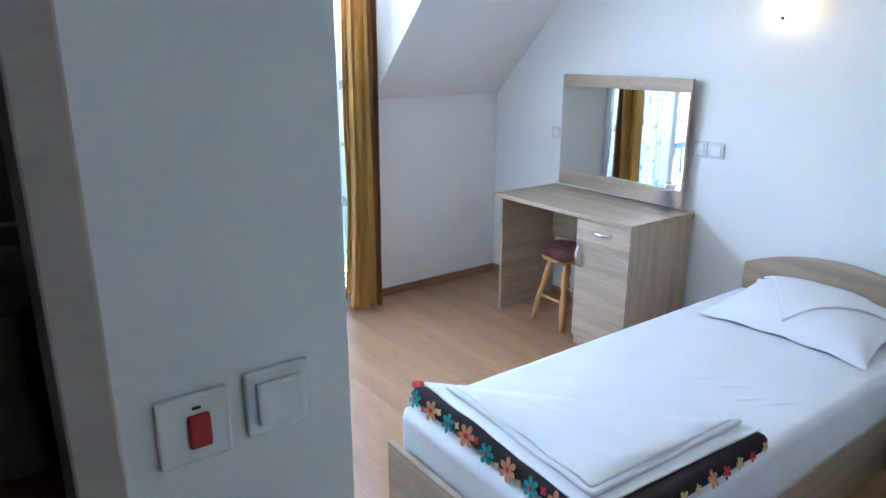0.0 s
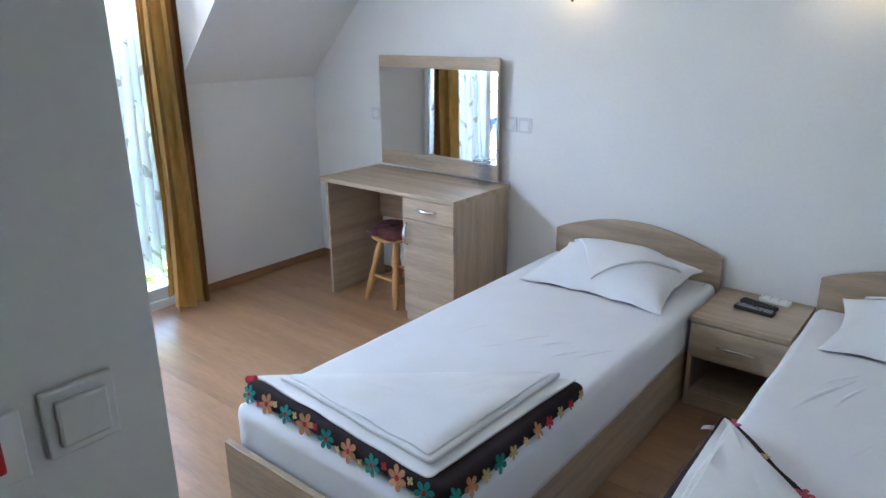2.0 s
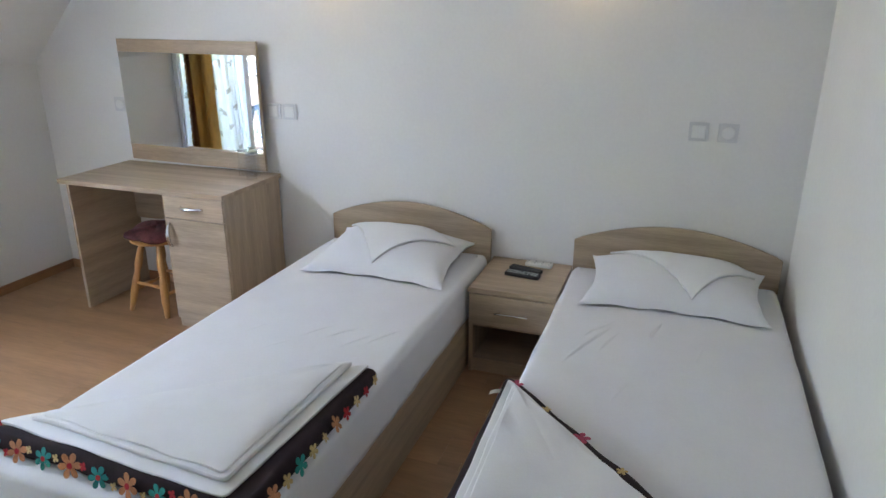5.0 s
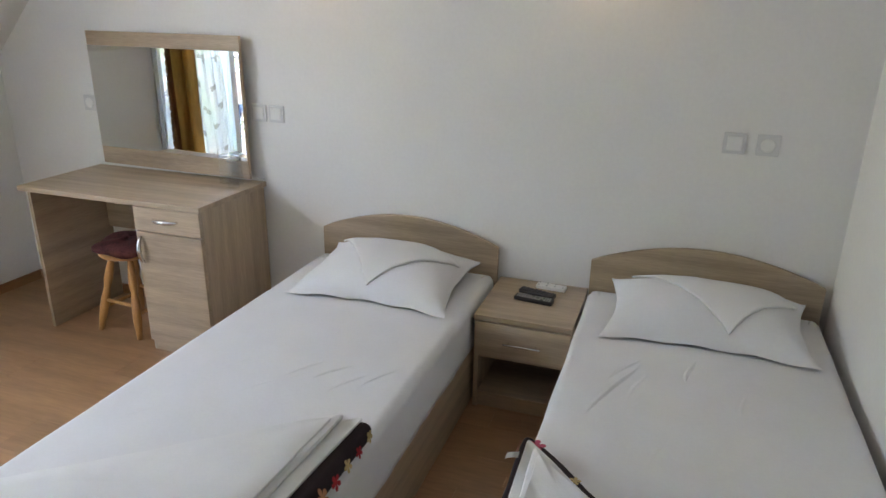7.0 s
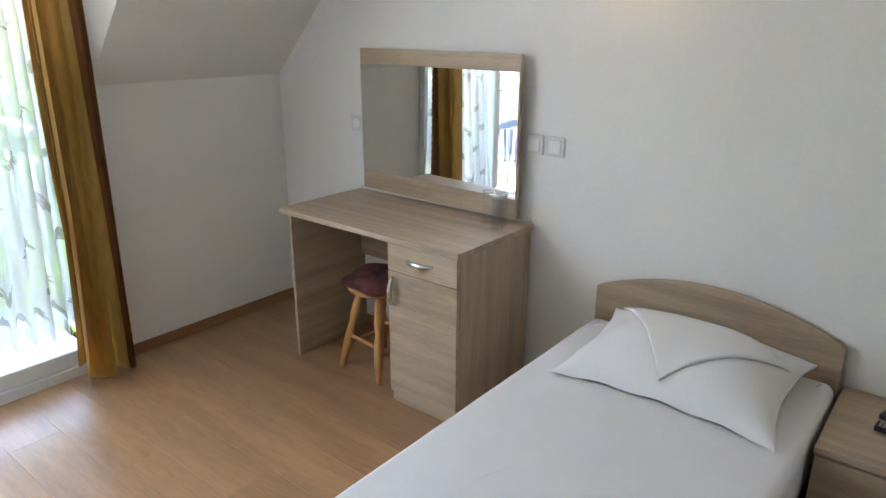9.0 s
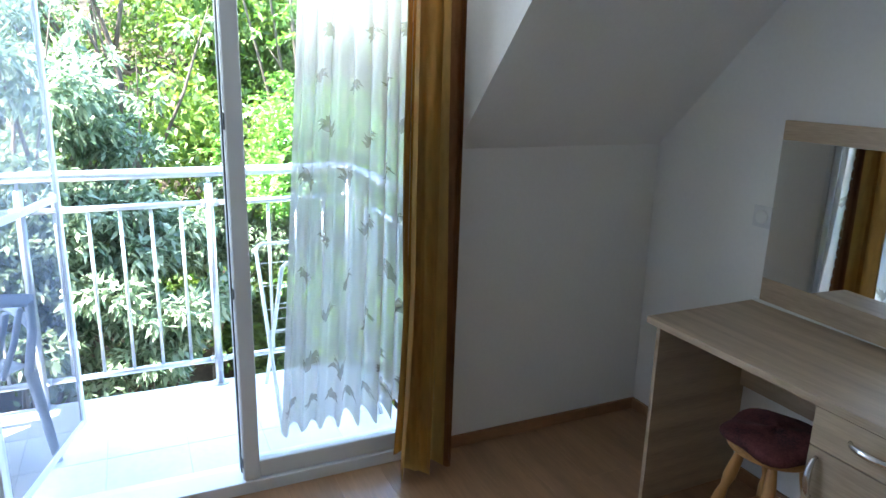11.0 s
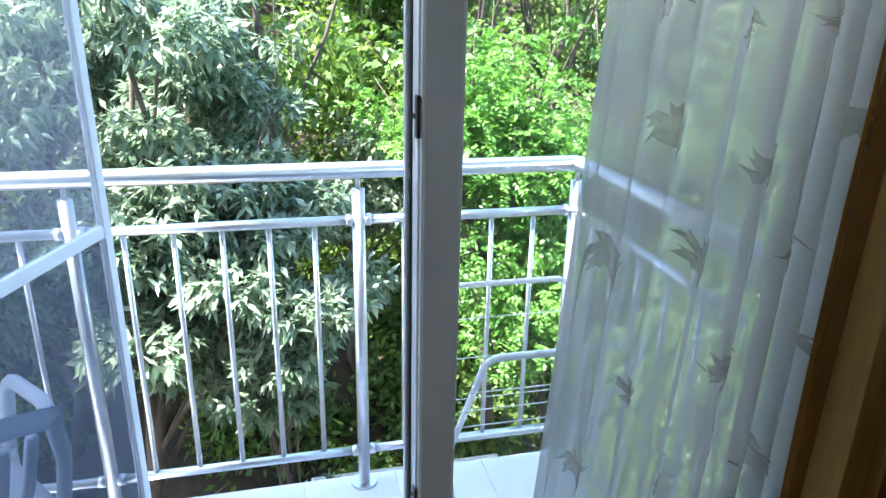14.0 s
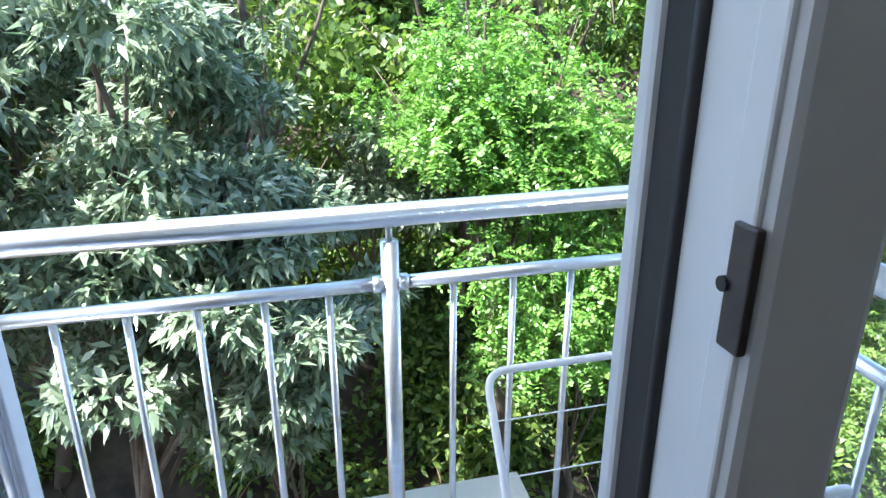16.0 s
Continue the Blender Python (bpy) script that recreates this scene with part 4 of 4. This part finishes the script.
# ---- balcony ----
ZB = -0.06
XE = -1.20
structure("balcony_slab", box(XE, -0.25, -4.6, -1.06, ZB - 0.22, ZB - 0.003), GROUT, "pale tiled balcony slab", category="balcony floor")
# unseen overhang, added and sized to shade the floor but not the handrail
structure("shading_slab", box(-0.86, -0.25, -4.25, 0.6, 2.62, 2.78), PLASTER, "unseen plastered slab added to shade the balcony", category="roof")
structure("outer_wall", box(-0.27, -0.252, -9.0, -2.955, -6.0, 2.62), PLASTER, "pale plastered outer wall of the house", category="facade")
structure("outer_wall_low", box(-0.27, -0.252, -2.955, 2.5, -6.0, -0.30), PLASTER, "pale plastered outer wall below the balcony", category="facade")
structure("outer_wall_side", box(-0.27, -0.252, YD, 2.5, -0.30, 2.62), PLASTER, "pale plastered outer wall beside the door", category="facade")

POSTS = [-4.30, -3.48, -2.66, -1.838, -1.112]
XP = -1.152
rail = thing("railing", (XP, -2.5, ZB), "brushed steel balcony railing with round handrail and balusters", "railing")
part("handrail", tube(bent([(XP, -4.55, 1.088), (XP, -1.112, 1.088), (-0.26, -1.112, 1.088)], 0.02, 3), 0.026, 18), STEEL, rail, "thick brushed steel handrail", smooth=True)
for y in POSTS:
    p = part("post", rod((XP, y, ZB), (XP, y, 1.030), 0.0205, seg=18), STEEL, rail, smooth=True)
    part("pin", rod((XP, y, 1.028), (XP, y, 1.066), 0.008, seg=10), STEEL, p, smooth=True)
    part("flange", rod((XP, y, ZB), (XP, y, ZB + 0.008), 0.045, seg=20), STEEL, p)
for a, b in zip([-4.55] + POSTS, POSTS):
    if b - a < 0.3:
        continue
    for z in (0.930, 0.082):
        r = part("rail", rod((XP, a + 0.03, z), (XP, b - 0.03, z), 0.0155, seg=14), STEEL, rail, smooth=True)
        for s, y in ((1, a), (-1, b)):
            part("collar", rod((XP, y + s * 0.018, z), (XP, y + s * 0.040, z), 0.0195, seg=14), STEEL, r, smooth=True)
    count = max(1, round((b - a) / 0.1365))
    for k in range(1, count):
        y = a + (b - a) * k / count
        part("baluster", rod((XP, y, 0.085), (XP, y, 0.918), 0.0085, seg=10), STEEL, rail, smooth=True)
for z in (0.930, 0.082):
    part("rail", rod((XP + 0.02, -1.112, z), (-0.26, -1.112, z), 0.0155, seg=14), STEEL, rail, smooth=True)
for k in range(1, 6):
    x = XP + 0.895 * k / 6
    part("baluster", rod((x, -1.112, 0.085), (x, -1.112, 0.918), 0.0085, seg=10), STEEL, rail, smooth=True)

# clothes rack
rack = thing("drying_rack", (-0.75, -1.45, ZB), "folding white wire clothes drying rack", "drying rack")
RA, RB, RY0, RY1 = (-1.075, 0.715), (-0.50, 0.765), -1.635, -1.15
part("frame_loop", tube(bent([(RB[0], RY0, ZB), (RA[0], RY0, RA[1]), (RA[0], RY1, RA[1]), (RB[0], RY1, ZB)], 0.05), 0.0095, 10), PLASTIC, rack, smooth=True)
part("frame_loop", tube(bent([(RA[0] + 0.02, RY0 + 0.025, ZB), (RB[0], RY0 + 0.025, RB[1]), (RB[0], RY1 - 0.025, RB[1]), (RA[0] + 0.02, RY1 - 0.025, ZB)], 0.05), 0.0095, 10), PLASTIC, rack, smooth=True)
part("crossbar", rod((-0.79, RY0, 0.34), (-0.79, RY1, 0.34), 0.006, seg=8), PLASTIC, rack)
for k in range(7):
    x, z = RA[0] + (RB[0] - RA[0]) * (k + 1) / 8, 0.33 + 0.40 * abs((k + 1) / 4 - 1)
    part("wire", rod((x, RY0, z), (x, RY1, z), 0.0018, seg=6), PLASTIC, rack)


# garden chair
def chair(cx, cy, turn):
    c = thing("garden_chair", (cx, cy, ZB), "pale plastic garden chair with a slatted back", "chair")
    m = Matrix.Translation((cx, cy, ZB)) @ Matrix.Rotation(radians(turn), 4, "Z")

    def put(name, bm, smooth=True, parent=c):
        bm.transform(m)
        return part(name, bm, CHAIR_PLASTIC, parent, smooth=smooth)
    put("seat", surface(lambda u, v: (-0.22 + 0.44 * u, -0.21 + 0.44 * v, 0.42 + 0.02 * math.cos(math.pi * u) ** 2 - 0.025 * v), 12, 12, 0.012))
    for sx in (-1, 1):
        put("leg", tube([(sx * 0.25, 0.24, 0.0), (sx * 0.225, 0.20, 0.41)], [0.018, 0.026], 8))
        put("leg", tube([(sx * 0.25, -0.27, 0.0), (sx * 0.225, -0.20, 0.41)], [0.018, 0.026], 8))
        put("back_post", tube([(sx * 0.215, -0.20, 0.40), (sx * 0.225, -0.25, 0.60), (sx * 0.20, -0.30, 0.74)], 0.018, 8))
        put("armrest", tube(bent([(sx * 0.225, -0.25, 0.62), (sx * 0.27, -0.05, 0.645), (sx * 0.265, 0.20, 0.63), (sx * 0.235, 0.21, 0.40)], 0.06), 0.02, 8))
    put("top_rail", surface(lambda u, v: (-0.225 + 0.45 * u, -0.295 - 0.05 * math.sin(math.pi * u), 0.71 + 0.055 * math.sin(math.pi * u) + 0.055 * v), 20, 4, 0.014))
    for k in range(6):
        x = -0.15 + 0.06 * k
        put("back_slat", tube([(x * 0.75, -0.205, 0.42), (x * 0.9, -0.275, 0.58), (x, -0.300 - 0.04 * math.cos(x * 7), 0.73)], [0.012, 0.014, 0.014], 6))
    return c


chair(-0.69, -2.93, 127)

# ---- the wooded slope outside ----
def ground_z(x, y):
    far = max(0.0, -x - 3.0)
    rise = -5.6 + 0.60 * min(far, 14.0) + 0.22 * max(0.0, min(far, 60.0) - 14.0)
    return rise + 0.35 * noise.noise(Vector((x * 0.35, y * 0.35, 1.0))) * min(1.0, far)


def ground_point(u, v):
    x = 60.0 - 62.0 * (u / 0.2) if u < 0.2 else -2.0 - 30.0 * ((u - 0.2) / 0.5) if u < 0.7 else -32.0 - 400.0 * ((u - 0.7) / 0.3)
    s = 2 * v - 1
    y = 16.0 * s + 380.0 * s ** 7
    return (x, y, ground_z(x, y))


structure("ground", surface(ground_point, 90, 80), SOIL, "sloping forest floor with dry litter", category="ground")


def quads_mesh(name, co, mat):
    """Leaves as one mesh: co holds four corners for each leaf."""
    n = len(co) // 4
    me = bpy.data.meshes.new(name)
    me.vertices.add(4 * n)
    me.vertices.foreach_set("co", co.astype(np.float32).ravel())
    me.loops.add(4 * n)
    me.loops.foreach_set("vertex_index", np.arange(4 * n, dtype=np.int32))
    me.polygons.add(n)
    me.polygons.foreach_set("loop_start", np.arange(0, 4 * n, 4, dtype=np.int32))
    me.update(calc_edges=True)
    me.validate()
    me.materials.append(mat)
    return me


def unit(a):
    return a / np.maximum(1e-9, np.linalg.norm(a, axis=-1, keepdims=True))


def leaves(g, base, way, length, width, flat=0.6):
    """Four corners of each pointed leaf, from its foot, its direction and its size."""
    w = unit(np.cross(way, unit(g.normal(size=way.shape)) + np.array([0, 0, flat])))
    L, W = length[:, None], width[:, None]
    droop = np.array([0, 0, -0.12]) * L
    return np.stack([base, base + way * L * 0.42 + w * W, base + way * L + droop, base + way * L * 0.42 - w * W], 1).reshape(-1, 3)


def crown(lumps, clusters, style, seed):
    """Leaf corners round lumps (centre and radii), thickest near their skins."""
    g = np.random.default_rng(seed)
    lumps = np.array(lumps, float)
    vol = lumps[:, 3] * lumps[:, 4] * lumps[:, 5]
    pick = g.choice(len(lumps), clusters, p=vol ** 0.7 / (vol ** 0.7).sum())
    out = unit(g.normal(size=(clusters, 3)))
    r = 0.45 + 0.62 * g.random(clusters) ** 0.6
    p = lumps[pick, :3] + out * lumps[pick, 3:6] * r[:, None]
    if style == "lance":
        k = 11
        q = np.repeat(p, k, 0) + g.normal(size=(clusters * k, 3)) * 0.022
        o = np.repeat(out, k, 0)
        way = unit(o * 0.55 + np.array([0, 0, -0.30]) + g.normal(size=q.shape) * 0.62)
        return leaves(g, q, way, g.uniform(0.085, 0.155, len(q)), g.uniform(0.016, 0.025, len(q)), 1.7)
    if style == "feather":
        k = 20
        stem = unit(out * 0.8 + np.array([0, 0, -0.25]) + g.normal(size=p.shape) * 0.4)
        across = unit(np.cross(stem, np.array([0, 0, 1.0]) + g.normal(size=p.shape) * 0.4))
        t = np.tile(np.repeat(np.linspace(0.12, 1, k // 2), 2), clusters)
        sgn = np.tile([1.0, -1.0], clusters * k // 2)
        q = np.repeat(p, k, 0) + np.repeat(stem, k, 0) * (0.26 * t)[:, None] + np.array([0, 0, -0.07]) * (t ** 2)[:, None]
        way = unit(np.repeat(across, k, 0) * sgn[:, None] + np.repeat(stem, k, 0) * 0.35 + g.normal(size=q.shape) * 0.18)
        return leaves(g, q, way, g.uniform(0.042, 0.066, len(q)), g.uniform(0.012, 0.018, len(q)), 1.2)
    k = 10
    q = np.repeat(p, k, 0) + g.normal(size=(clusters * k, 3)) * 0.16
    way = unit(np.repeat(out, k, 0) * 0.5 + np.array([0, 0, -0.2]) + g.normal(size=q.shape) * 0.7)
    return leaves(g, q, way, g.uniform(0.09, 0.17, len(q)), g.uniform(0.022, 0.045, len(q)))


def lumps_of(g, centre, radii, count, size):
    out = []
    for _ in range(count):
        d = Vector([g.gauss(0, 1) for _ in range(3)]).normalized() * g.uniform(0.25, 1.0)
        s = size * g.uniform(0.6, 1.25)
        out.append((centre[0] + d.x * radii[0], centre[1] + d.y * radii[1], centre[2] + d.z * radii[2], s, s, s * 0.42))
    return out


def tree(name, foot, centre, radii, count, size, clusters, style, mat, label, seed, category="tree", trunk=0.09):
    g = random.Random(seed)
    base = Vector((foot[0], foot[1], ground_z(*foot) - 0.1))
    t = thing(name, base, label, category, "trees on the slope")
    lumps = lumps_of(g, centre, radii, count, size)
    c = Vector(centre)
    top = c + Vector((0, 0, radii[2] * 0.6))
    path = [base.lerp(top, k / 8) + Vector((g.uniform(-0.15, 0.15), g.uniform(-0.15, 0.15), 0)) * (1 if 0 < k < 8 else 0) for k in range(9)]
    bm = tube(path, [trunk * (1 - 0.85 * k / 8) for k in range(9)], 8)
    part("trunk", bm, BARK, t, "slender grey-brown trunk", smooth=True)
    for L in lumps[:14]:
        a = path[g.randint(2, 6)]
        e = Vector(L[:3])
        mid = a.lerp(e, 0.5) + Vector((g.uniform(-0.2, 0.2), g.uniform(-0.2, 0.2), g.uniform(-0.05, 0.3)))
        part("limb", tube([a, a.lerp(mid, 0.6), mid, mid.lerp(e, 0.6), e, e + (e - mid) * 0.3], [trunk * f for f in (0.34, 0.28, 0.23, 0.17, 0.1, 0.04)], 6), BARK, t, smooth=True)
    co = crown(lumps, clusters, style, seed) - np.array(base)
    ob = new("crown", quads_mesh("crown", co, mat))
    ob.parent = t
    return t


LANCE = "slender-leaved tree with drooping glossy green leaves"
tree("tree", (-5.0, -3.6), (-4.5, -3.05, 0.15), (1.2, 1.3, 1.9), 44, 0.38, 2000, "lance", LEAF_LANCE, LANCE, 11)
tree("tree", (-4.4, -2.2), (-4.0, -2.1, -0.75), (0.7, 0.72, 0.85), 22, 0.28, 760, "lance", LEAF_LANCE, "lower drooping branches with glossy narrow leaves", 12, trunk=0.05)
tree("tree", (-6.6, -4.6), (-6.4, -4.2, 1.4), (1.6, 1.8, 2.0), 44, 0.5, 2000, "lance", LEAF_LANCE, LANCE, 13)
# added as a sun blocker off to the left, shading the slope
tree("tree", (-5.2, -5.4), (-4.9, -5.0, 0.4), (1.7, 1.3, 1.9), 40, 0.5, 2400, "lance", LEAF_LANCE, LANCE, 15)
# second added sun blocker, darkening the ground farther down left
tree("tree", (-7.0, -7.0), (-6.6, -6.6, 0.6), (1.8, 1.6, 2.0), 30, 0.8, 2400, "broad", LEAF_FAR, "dense green woodland tree", 16)
tree("bush", (-3.6, -2.4), (-3.4, -2.3, -2.6), (0.7, 0.8, 0.55), 12, 0.38, 700, "lance", LEAF_LANCE, "narrow-leaved bush low on the slope", 14, "bush", 0.04)
FEATHER = "light green tree with feathered leaves"
tree("tree", (-6.0, 0.2), (-5.8, 0.05, 0.40), (0.9, 1.35, 0.95), 24, 0.50, 2100, "feather", LEAF_FINE, FEATHER, 21)
tree("tree", (-5.4, 0.8), (-5.2, 0.35, -1.0), (0.7, 0.9, 0.8), 16, 0.40, 1000, "feather", LEAF_FINE, FEATHER, 22, trunk=0.05)
tree("tree", (-4.6, 2.6), (-4.2, 2.6, 0.3), (1.2, 1.3, 2.2), 30, 0.55, 2500, "feather", LEAF_YELLOW, "yellow-green tree with feathered leaves", 23)
tree("tree", (-3.4, 1.2), (-3.3, 1.3, -1.4), (0.9, 0.9, 1.3), 20, 0.42, 1500, "feather", LEAF_YELLOW, "yellow-green feathered bush beside the balcony", 24, "bush", 0.05)
tree("tree", (-9.0, -1.0), (-8.8, -0.8, 1.6), (1.8, 2.2, 2.2), 26, 0.8, 1800, "broad", LEAF_FAR, "dense green woodland tree", 31)
tree("tree", (-8.6, 3.6), (-8.4, 3.4, 1.8), (1.8, 2.2, 2.4), 26, 0.8, 1800, "broad", LEAF_FAR, "dense green woodland tree", 32)
tree("tree", (-9.4, -5.2), (-9.2, -5.2, 1.8), (1.8, 2.2, 2.4), 26, 0.8, 1800, "broad", LEAF_FAR, "dense green woodland tree", 33)
tree("tree", (-7.2, 6.5), (-7.0, 6.3, 1.4), (1.8, 2.2, 2.6), 26, 0.8, 1800, "broad", LEAF_FAR, "dense green woodland tree", 34)
tree("tree", (-7.4, -1.2), (-7.1, -1.1, -0.6), (0.9, 1.0, 0.9), 16, 0.45, 900, "lance", LEAF_LANCE, LANCE, 35, trunk=0.06)

tree("tree", (-7.6, 0.2), (-7.0, -0.1, 2.0), (1.3, 1.5, 1.7), 16, 0.5, 90, "lance", LEAF_FINE, "thin dark leaning tree with few leaves", 36, trunk=0.10)
tree("tree", (-7.2, -1.9), (-6.8, -2.4, 2.4), (1.2, 1.4, 1.6), 16, 0.5, 160, "lance", LEAF_LANCE, "thin dark leaning tree with few leaves", 37, trunk=0.09)
tree("tree", (-8.2, 1.6), (-7.9, 1.7, 2.6), (1.6, 1.6, 1.6), 16, 0.5, 120, "lance", LEAF_FINE, "thin dark leaning tree with few leaves", 38, trunk=0.08)

# low outbuilding below the balcony
shed = thing("shed", (-4.2, -0.9, -5.5), "small shed with a flat white roof below the balcony", "shed")
part("roof", prism([(-5.05, -3.0), (-3.3, -3.12), (-3.3, -3.2), (-5.05, -3.08)], -1.95, 0.05, "y"), PLASTER, shed, "flat white roof sheet", bevel=0.01)
part("wall", box(-4.95, -4.85, -1.85, -0.05, -5.6, -3.085), PLASTER, shed)
part("wall", box(-3.5, -3.4, -1.85, -0.05, -6.2, -3.2), PLASTER, shed)
part("wall", box(-4.85, -3.5, -1.85, -1.75, -6.2, -3.2), PLASTER, shed)
part("wall", box(-4.85, -3.5, -0.15, -0.05, -6.2, -3.2), PLASTER, shed)

# undergrowth and far woods, too many to count
g0 = random.Random(77)
under = []
for _ in range(420):
    x, y = g0.uniform(-10.5, -5.8), g0.uniform(-7, 6)
    if y < -0.6 and x > -8.6 and g0.random() < 0.85:
        continue
    s = g0.uniform(0.18, 0.42)
    under.append((x, y, ground_z(x, y) + s * 0.5, s, s, s * 0.8))
ob = tagged(new("undergrowth", quads_mesh("undergrowth", crown(under, 14000, "broad", 41), LEAF_FAR)), "low leafy undergrowth on the slope", "undergrowth", kind="stuff")
woods = []
for _ in range(330):
    x, y = g0.uniform(-26, -10), g0.uniform(-20, 22)
    s = g0.uniform(0.7, 1.5)
    woods.append((x, y, ground_z(x, y) + g0.uniform(0.3, 5.5), s, s, s * 0.8))
ob = tagged(new("far_woods", quads_mesh("far_woods", crown(woods, 34000, "broad", 42), LEAF_FAR)), "dense green wood covering the hillside", "woods", kind="stuff")
twigs = bmesh.new()
for _ in range(150):
    x, y = g0.uniform(-6.5, -2.8), g0.uniform(-3.5, 2.5)
    p = Vector((x, y, ground_z(x, y) + 0.05))
    d = Vector((g0.uniform(-0.5, 0.5), g0.uniform(-0.5, 0.5), g0.uniform(0.1, 0.7)))
    tube([p, p + d * 0.5 + Vector((0, 0, 0.08)), p + d], [0.009, 0.006, 0.002], 4, twigs)
tagged(part("dry_twigs", twigs, DRY, None), "dry brown twigs and sticks", "twigs", kind="stuff")

# ---- floor pieces ----
plank_mesh = {}


def pieces(name, parent, mat, cells, z0, z1, gap, bevel):
    """Boards or tiles laid over rectangles, alike ones sharing a mesh."""
    for x0, x1, y0, y1 in cells:
        key = (name, round(x1 - x0, 3), round(y1 - y0, 3))
        if key not in plank_mesh:
            w, d, h = x1 - x0 - gap, y1 - y0 - gap, z1 - z0
            me = bpy.data.meshes.new(name)
            c = bevel
            lo = [(-w / 2, -d / 2), (w / 2, -d / 2), (w / 2, d / 2), (-w / 2, d / 2)]
            hi = [(x - math.copysign(c, x), y - math.copysign(c, y)) for x, y in lo]
            vs = [(x, y, -h) for x, y in lo] + [(x, y, -c) for x, y in lo] + [(x, y, 0) for x, y in hi]
            fs = [(8, 9, 10, 11)] + [(i, (i + 1) % 4, 4 + (i + 1) % 4, 4 + i) for i in range(4)] + [(4 + i, 4 + (i + 1) % 4, 8 + (i + 1) % 4, 8 + i) for i in range(4)]
            me.from_pydata(vs, [], fs)
            me.materials.append(mat)
            plank_mesh[key] = me
        ob = new(name, plank_mesh[key])
        ob.location = ((x0 + x1) / 2, (y0 + y1) / 2, z1)
        ob.parent = parent


PW, PL = 0.192, 1.285
cells = []
y, row = 0.0, 0
while y > YE + 0.01:
    y2 = max(YE, y - PW)
    x = -0.0 - (row * 0.43) % PL
    while x < XR:
        a, b = max(0.0, x), min(XR, x + PL)
        if b - a > 0.02:
            cells.append((a, b, y2, y))
        x += PL
    y, row = y2, row + 1
pieces("plank", bpy.data.objects["floor"], FLOOR, cells, -0.012, 0.0, 0.0005, 0.0004)
cells = []
y = -1.06
while y > -4.6:
    for k in range(3):
        cells.append((XE + 0.005 + k * 0.314, XE + 0.005 + (k + 1) * 0.314, max(-4.6, y - 0.33), y))
    y -= 0.33
pieces("tile", bpy.data.objects["balcony_slab"], TILE, cells, ZB - 0.003, ZB, 0.003, 0.001)
